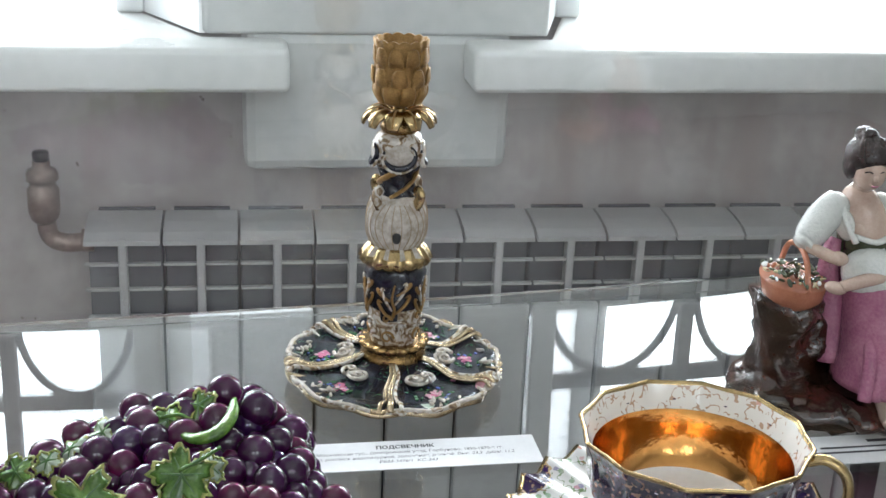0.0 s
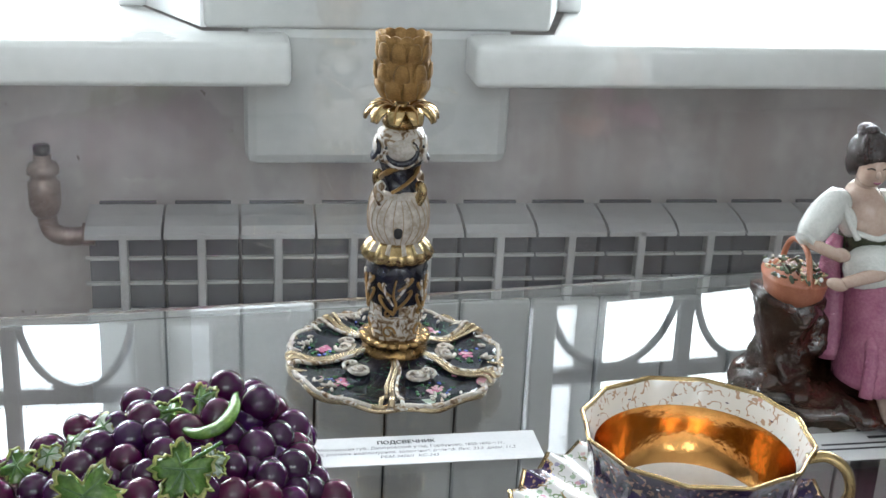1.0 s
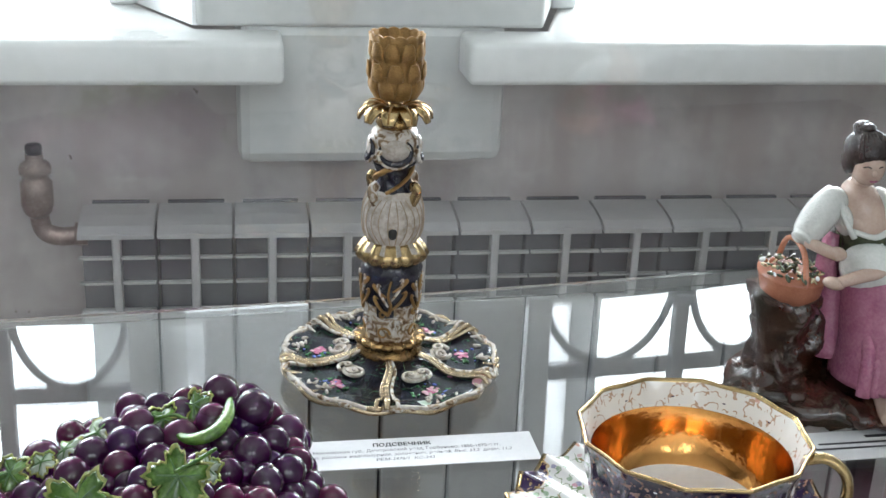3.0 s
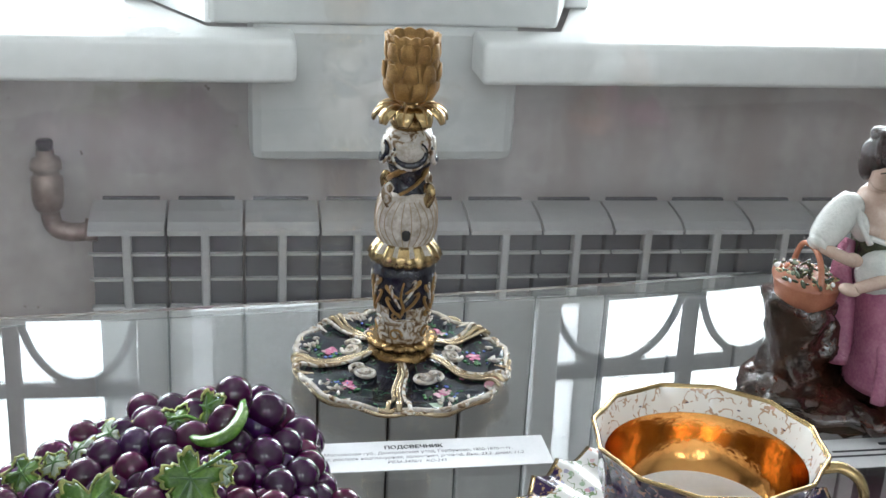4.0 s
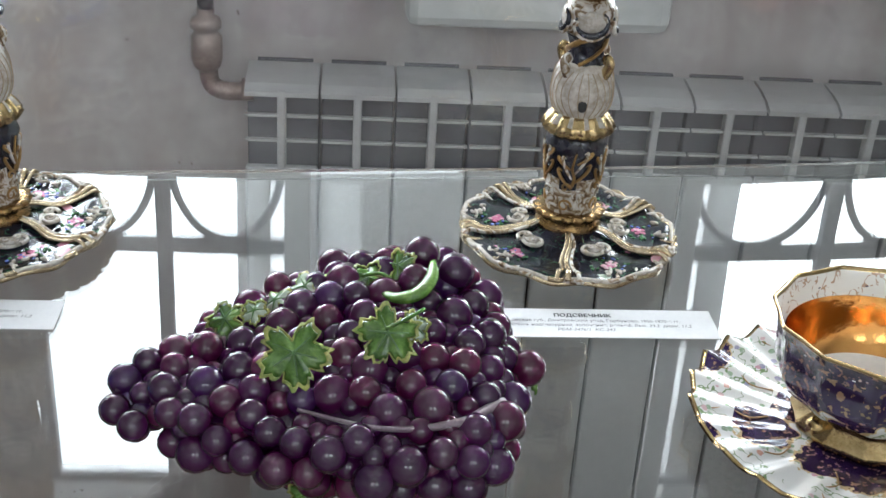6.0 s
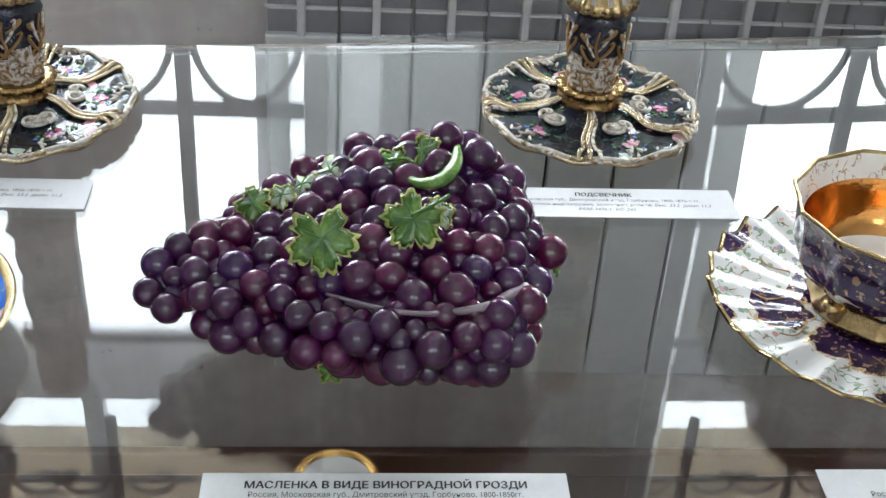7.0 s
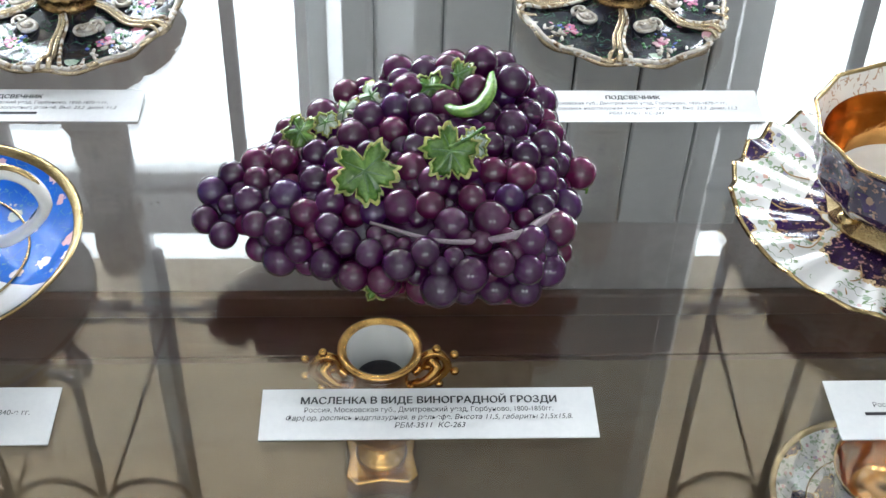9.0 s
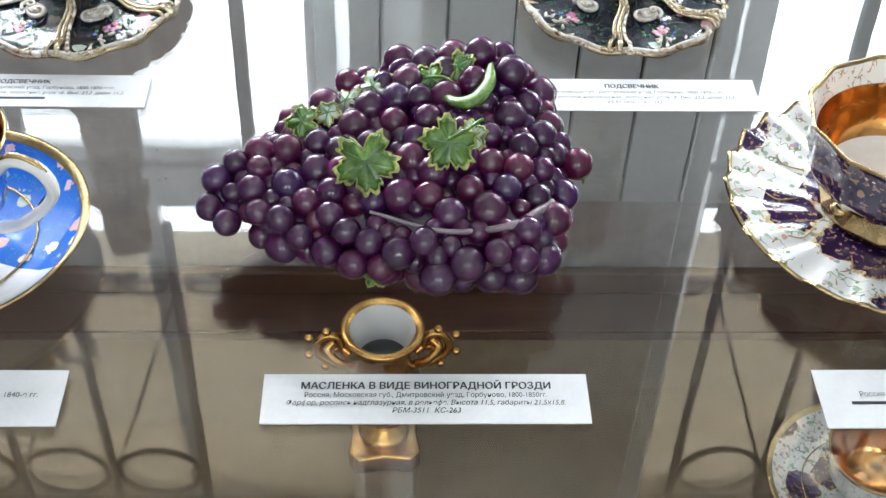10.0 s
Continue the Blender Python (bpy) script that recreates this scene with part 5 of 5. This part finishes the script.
    # she leans towards the basket
    for v in bm.verts:
        if v not in before:
            v.co.x -= 0.017 * min(1.0, max(0.0, (v.co.z - 0.10) / 0.09))
    ob = part("porcelain_figurine", bm, [skin, hair, pink, cloth, rock, clay, bodice, bloom, leafage], at=at)
    return tagged(ob, "glazed porcelain figurine in a pink skirt beside a flower basket", "figurine")


figurine(on_shelf(0.2475, -0.072, -3) @ Matrix.Diagonal((0.78, 0.90, 0.785, 1)))


# ---------------------------------------------------------------- vase on the lower shelf
def vase(at):
    root = thing("gilded_vase", "gilded porcelain vase with white inside, scroll handles and square foot", "vase", at)
    plinth = bmesh.new()
    o = []
    for k in range(4):
        a = math.pi / 4 + k * math.pi / 2
        for d in (-0.16, 0.16):
            o.append((0.043 * math.cos(a + d), 0.043 * math.sin(a + d)))
        b = a + math.pi / 4
        o.append((0.0308 * math.cos(b), 0.0308 * math.sin(b)))
    part("plinth", prism(o, 0.0, 0.024, 0.003), VASE_GOLD, root, "gilded square foot with cut corners")
    part("foot", lathe([(0.024, 0.024), (0.025, 0.028), (0.021, 0.032), (0.013, 0.037), (0.010, 0.042), (0.013, 0.047)], 40), VASE_GOLD, root)
    part("body", lathe([(0.012, 0.046), (0.022, 0.054), (0.033, 0.070), (0.037, 0.088), (0.034, 0.106), (0.027, 0.122), (0.0252, 0.134), (0.0265, 0.146), (0.029, 0.158)], 48, caps=False), VASE_GOLD, root)
    part("rim", lathe([(0.027, 0.156), (0.033, 0.163), (0.0375, 0.171), (0.0375, 0.174), (0.034, 0.1755), (0.0295, 0.172)], 64, caps=False), VASE_GOLD, root, "flared gilded rim")
    part("inside", lathe([(0.030, 0.1725), (0.0265, 0.160), (0.0250, 0.145), (0.0235, 0.132)], 48, caps=False), PORCELAIN, root)
    # bottom coloured dark for the shade deep in the vase
    part("inside", lathe([(0.0235, 0.132), (0.0228, 0.126), (0.003, 0.124)], 48, caps=False), VASE_DEPTH, root, "dark grey bottom, shade put into its colour")
    for s in (-1, 1):
        h = [(s * 0.026, 0, 0.122), (s * 0.046, 0, 0.128), (s * 0.060, 0, 0.146), (s * 0.052, 0, 0.164), (s * 0.040, 0, 0.162), (s * 0.038, 0, 0.150), (s * 0.047, 0, 0.146)]
        hd = part("handle", tube(h, lambda t: 0.0046 - 0.0012 * t, 10), VASE_GOLD, root, "gilded scroll handle")
        part("leaf_scroll", tube([(s * 0.030, 0.006, 0.132), (s * 0.040, 0.010, 0.140), (s * 0.050, 0.006, 0.152), (s * 0.044, 0.0, 0.158)], 0.0042, 8), VASE_GOLD, hd)
        part("leaf_scroll", tube([(s * 0.030, -0.006, 0.132), (s * 0.040, -0.010, 0.140), (s * 0.050, -0.006, 0.152), (s * 0.044, 0.0, 0.158)], 0.0042, 8), VASE_GOLD, hd)
        for dx, z in ((0.066, 0.162), (0.067, 0.140), (0.050, 0.170), (0.053, 0.124)):
            part("knob", blob(bmesh.new(), (s * dx, 0, z), (0.0042, 0.0042, 0.0042), None, 0, 10, 8), VASE_GOLD, hd)
    return root


vase(pose(-0.224, -0.040, -0.5, 0, 0, 2))


# ---------------------------------------------------------------- cards
def card(x0, x1, y0, y1, lines, label, turn=0.0, z=0.0004):
    """A printed card lying on glass; lines of (text, size, depth from the front edge, slant, x shift)."""
    w, d = x1 - x0, y1 - y0
    root = thing("exhibit_label", label, "label", on_shelf((x0 + x1) / 2, (y0 + y1) / 2, turn) @ pose(0, 0, z, math.degrees(0.108 * max(0.0, (y0 + y1) / 2 + 0.12)), -math.degrees(0.016 * ((x0 + x1) / 2 + 0.2)), 0), group="exhibit labels")
    part("card", boxed(-w / 2, w / 2, -d / 2, d / 2, 0, 0.0007), PAPER, root, smooth=False)
    for text, width, off, slant, shift in lines:
        cu = bpy.data.curves.new("printed_line", "FONT")
        cu.body, cu.size, cu.shear, cu.align_x, cu.align_y = text, 1.0, slant, "CENTER", "CENTER"
        cu.materials.append(INK)
        ob = new("printed_line", cu)
        ob.parent = root
        bpy.context.view_layer.update()
        k = width / max(ob.dimensions.x, 1e-5)
        ob.matrix_basis = Matrix.LocRotScale((shift, -d / 2 + off, 0.0010), None, (k, min(max(k * 1.1, 0.0044), 0.0062), 0.001))
        if text.isupper() and "-" not in text:
            twin = new("printed_line", cu)
            twin.parent = root
            twin.matrix_basis = Matrix.Translation((0.00035, 0.0001, 0.00012)) @ ob.matrix_basis
    return root


def bars(root, rows):
    for x, y, w, h in rows:
        part("print_bar", boxed(x - w / 2, x + w / 2, y - h / 2, y + h / 2, 0.0008, 0.0010), INK, root, smooth=False)


card(-0.2775, -0.1105, -0.3955, -0.3635, [
    ("МАСЛЕНКА В ВИДЕ ВИНОГРАДНОЙ ГРОЗДИ", 0.128, 0.0238, 0, 0),
    ("Россия, Московская губ., Дмитровский уезд, Горбуново, 1800-1850гг.", 0.124, 0.0180, 0, 0),
    ("Фарфор, роспись надглазурная, в рельефе. Высота 11,5, габариты 21,5х15,8.", 0.142, 0.0130, 0.25, 0),
    ("РБМ-3511  КС-263", 0.035, 0.0080, 0.25, 0)], "white printed card for the grape butter dish")
for x, number in ((-0.054, "РБМ-3476/1  КС-243"), (-0.456, None)):
    rows = [("ПОДСВЕЧНИК", 0.036, 0.0255, 0, 0),
            ("Московская губ., Дмитровский уезд, Горбуново, 1850-1870-е гг.", 0.116, 0.0195, 0, 0.003),
            ("Фарфор, роспись надглазурная, золочение, рельеф. Выс. 23,2  диам. 11,2", 0.134, 0.0140, 0.25, 0)]
    if number:
        rows.append((number, 0.036, 0.0085, 0.25, 0))
    root = card(x - 0.083, x + 0.083, -0.141, -0.107, rows, "white printed card in front of the candlestick")
    if not number:
        bars(root, [(0, -0.0085, 0.036, 0.002)])
root = card(0.009, 0.176, -0.399, -0.361, [("Россия, Московская губ., Дмитровский уезд, Горбуново, 1850-е гг.", 0.124, 0.0215, 0, 0)], "white printed card for the cobalt cup")
bars(root, [(0, 0.011, 0.06, 0.003), (0, -0.003, 0.135, 0.0018), (0, -0.009, 0.035, 0.0018)])
root = card(-0.545, -0.378, -0.397, -0.361, [("Московская губ., Дмитровский уезд, Горбуново, 1840-е гг.", 0.118, 0.0195, 0, 0.012)], "white printed card for the blue cup")
bars(root, [(0, 0.010, 0.05, 0.003), (-0.01, -0.004, 0.1, 0.0018)])
root = card(0.185, 0.352, -0.163, -0.129, [], "white printed card in front of the figurine")
bars(root, [(0, 0.009, 0.05, 0.003), (0, 0.002, 0.12, 0.0018), (0, -0.004, 0.135, 0.0018), (0, -0.010, 0.035, 0.0018)])
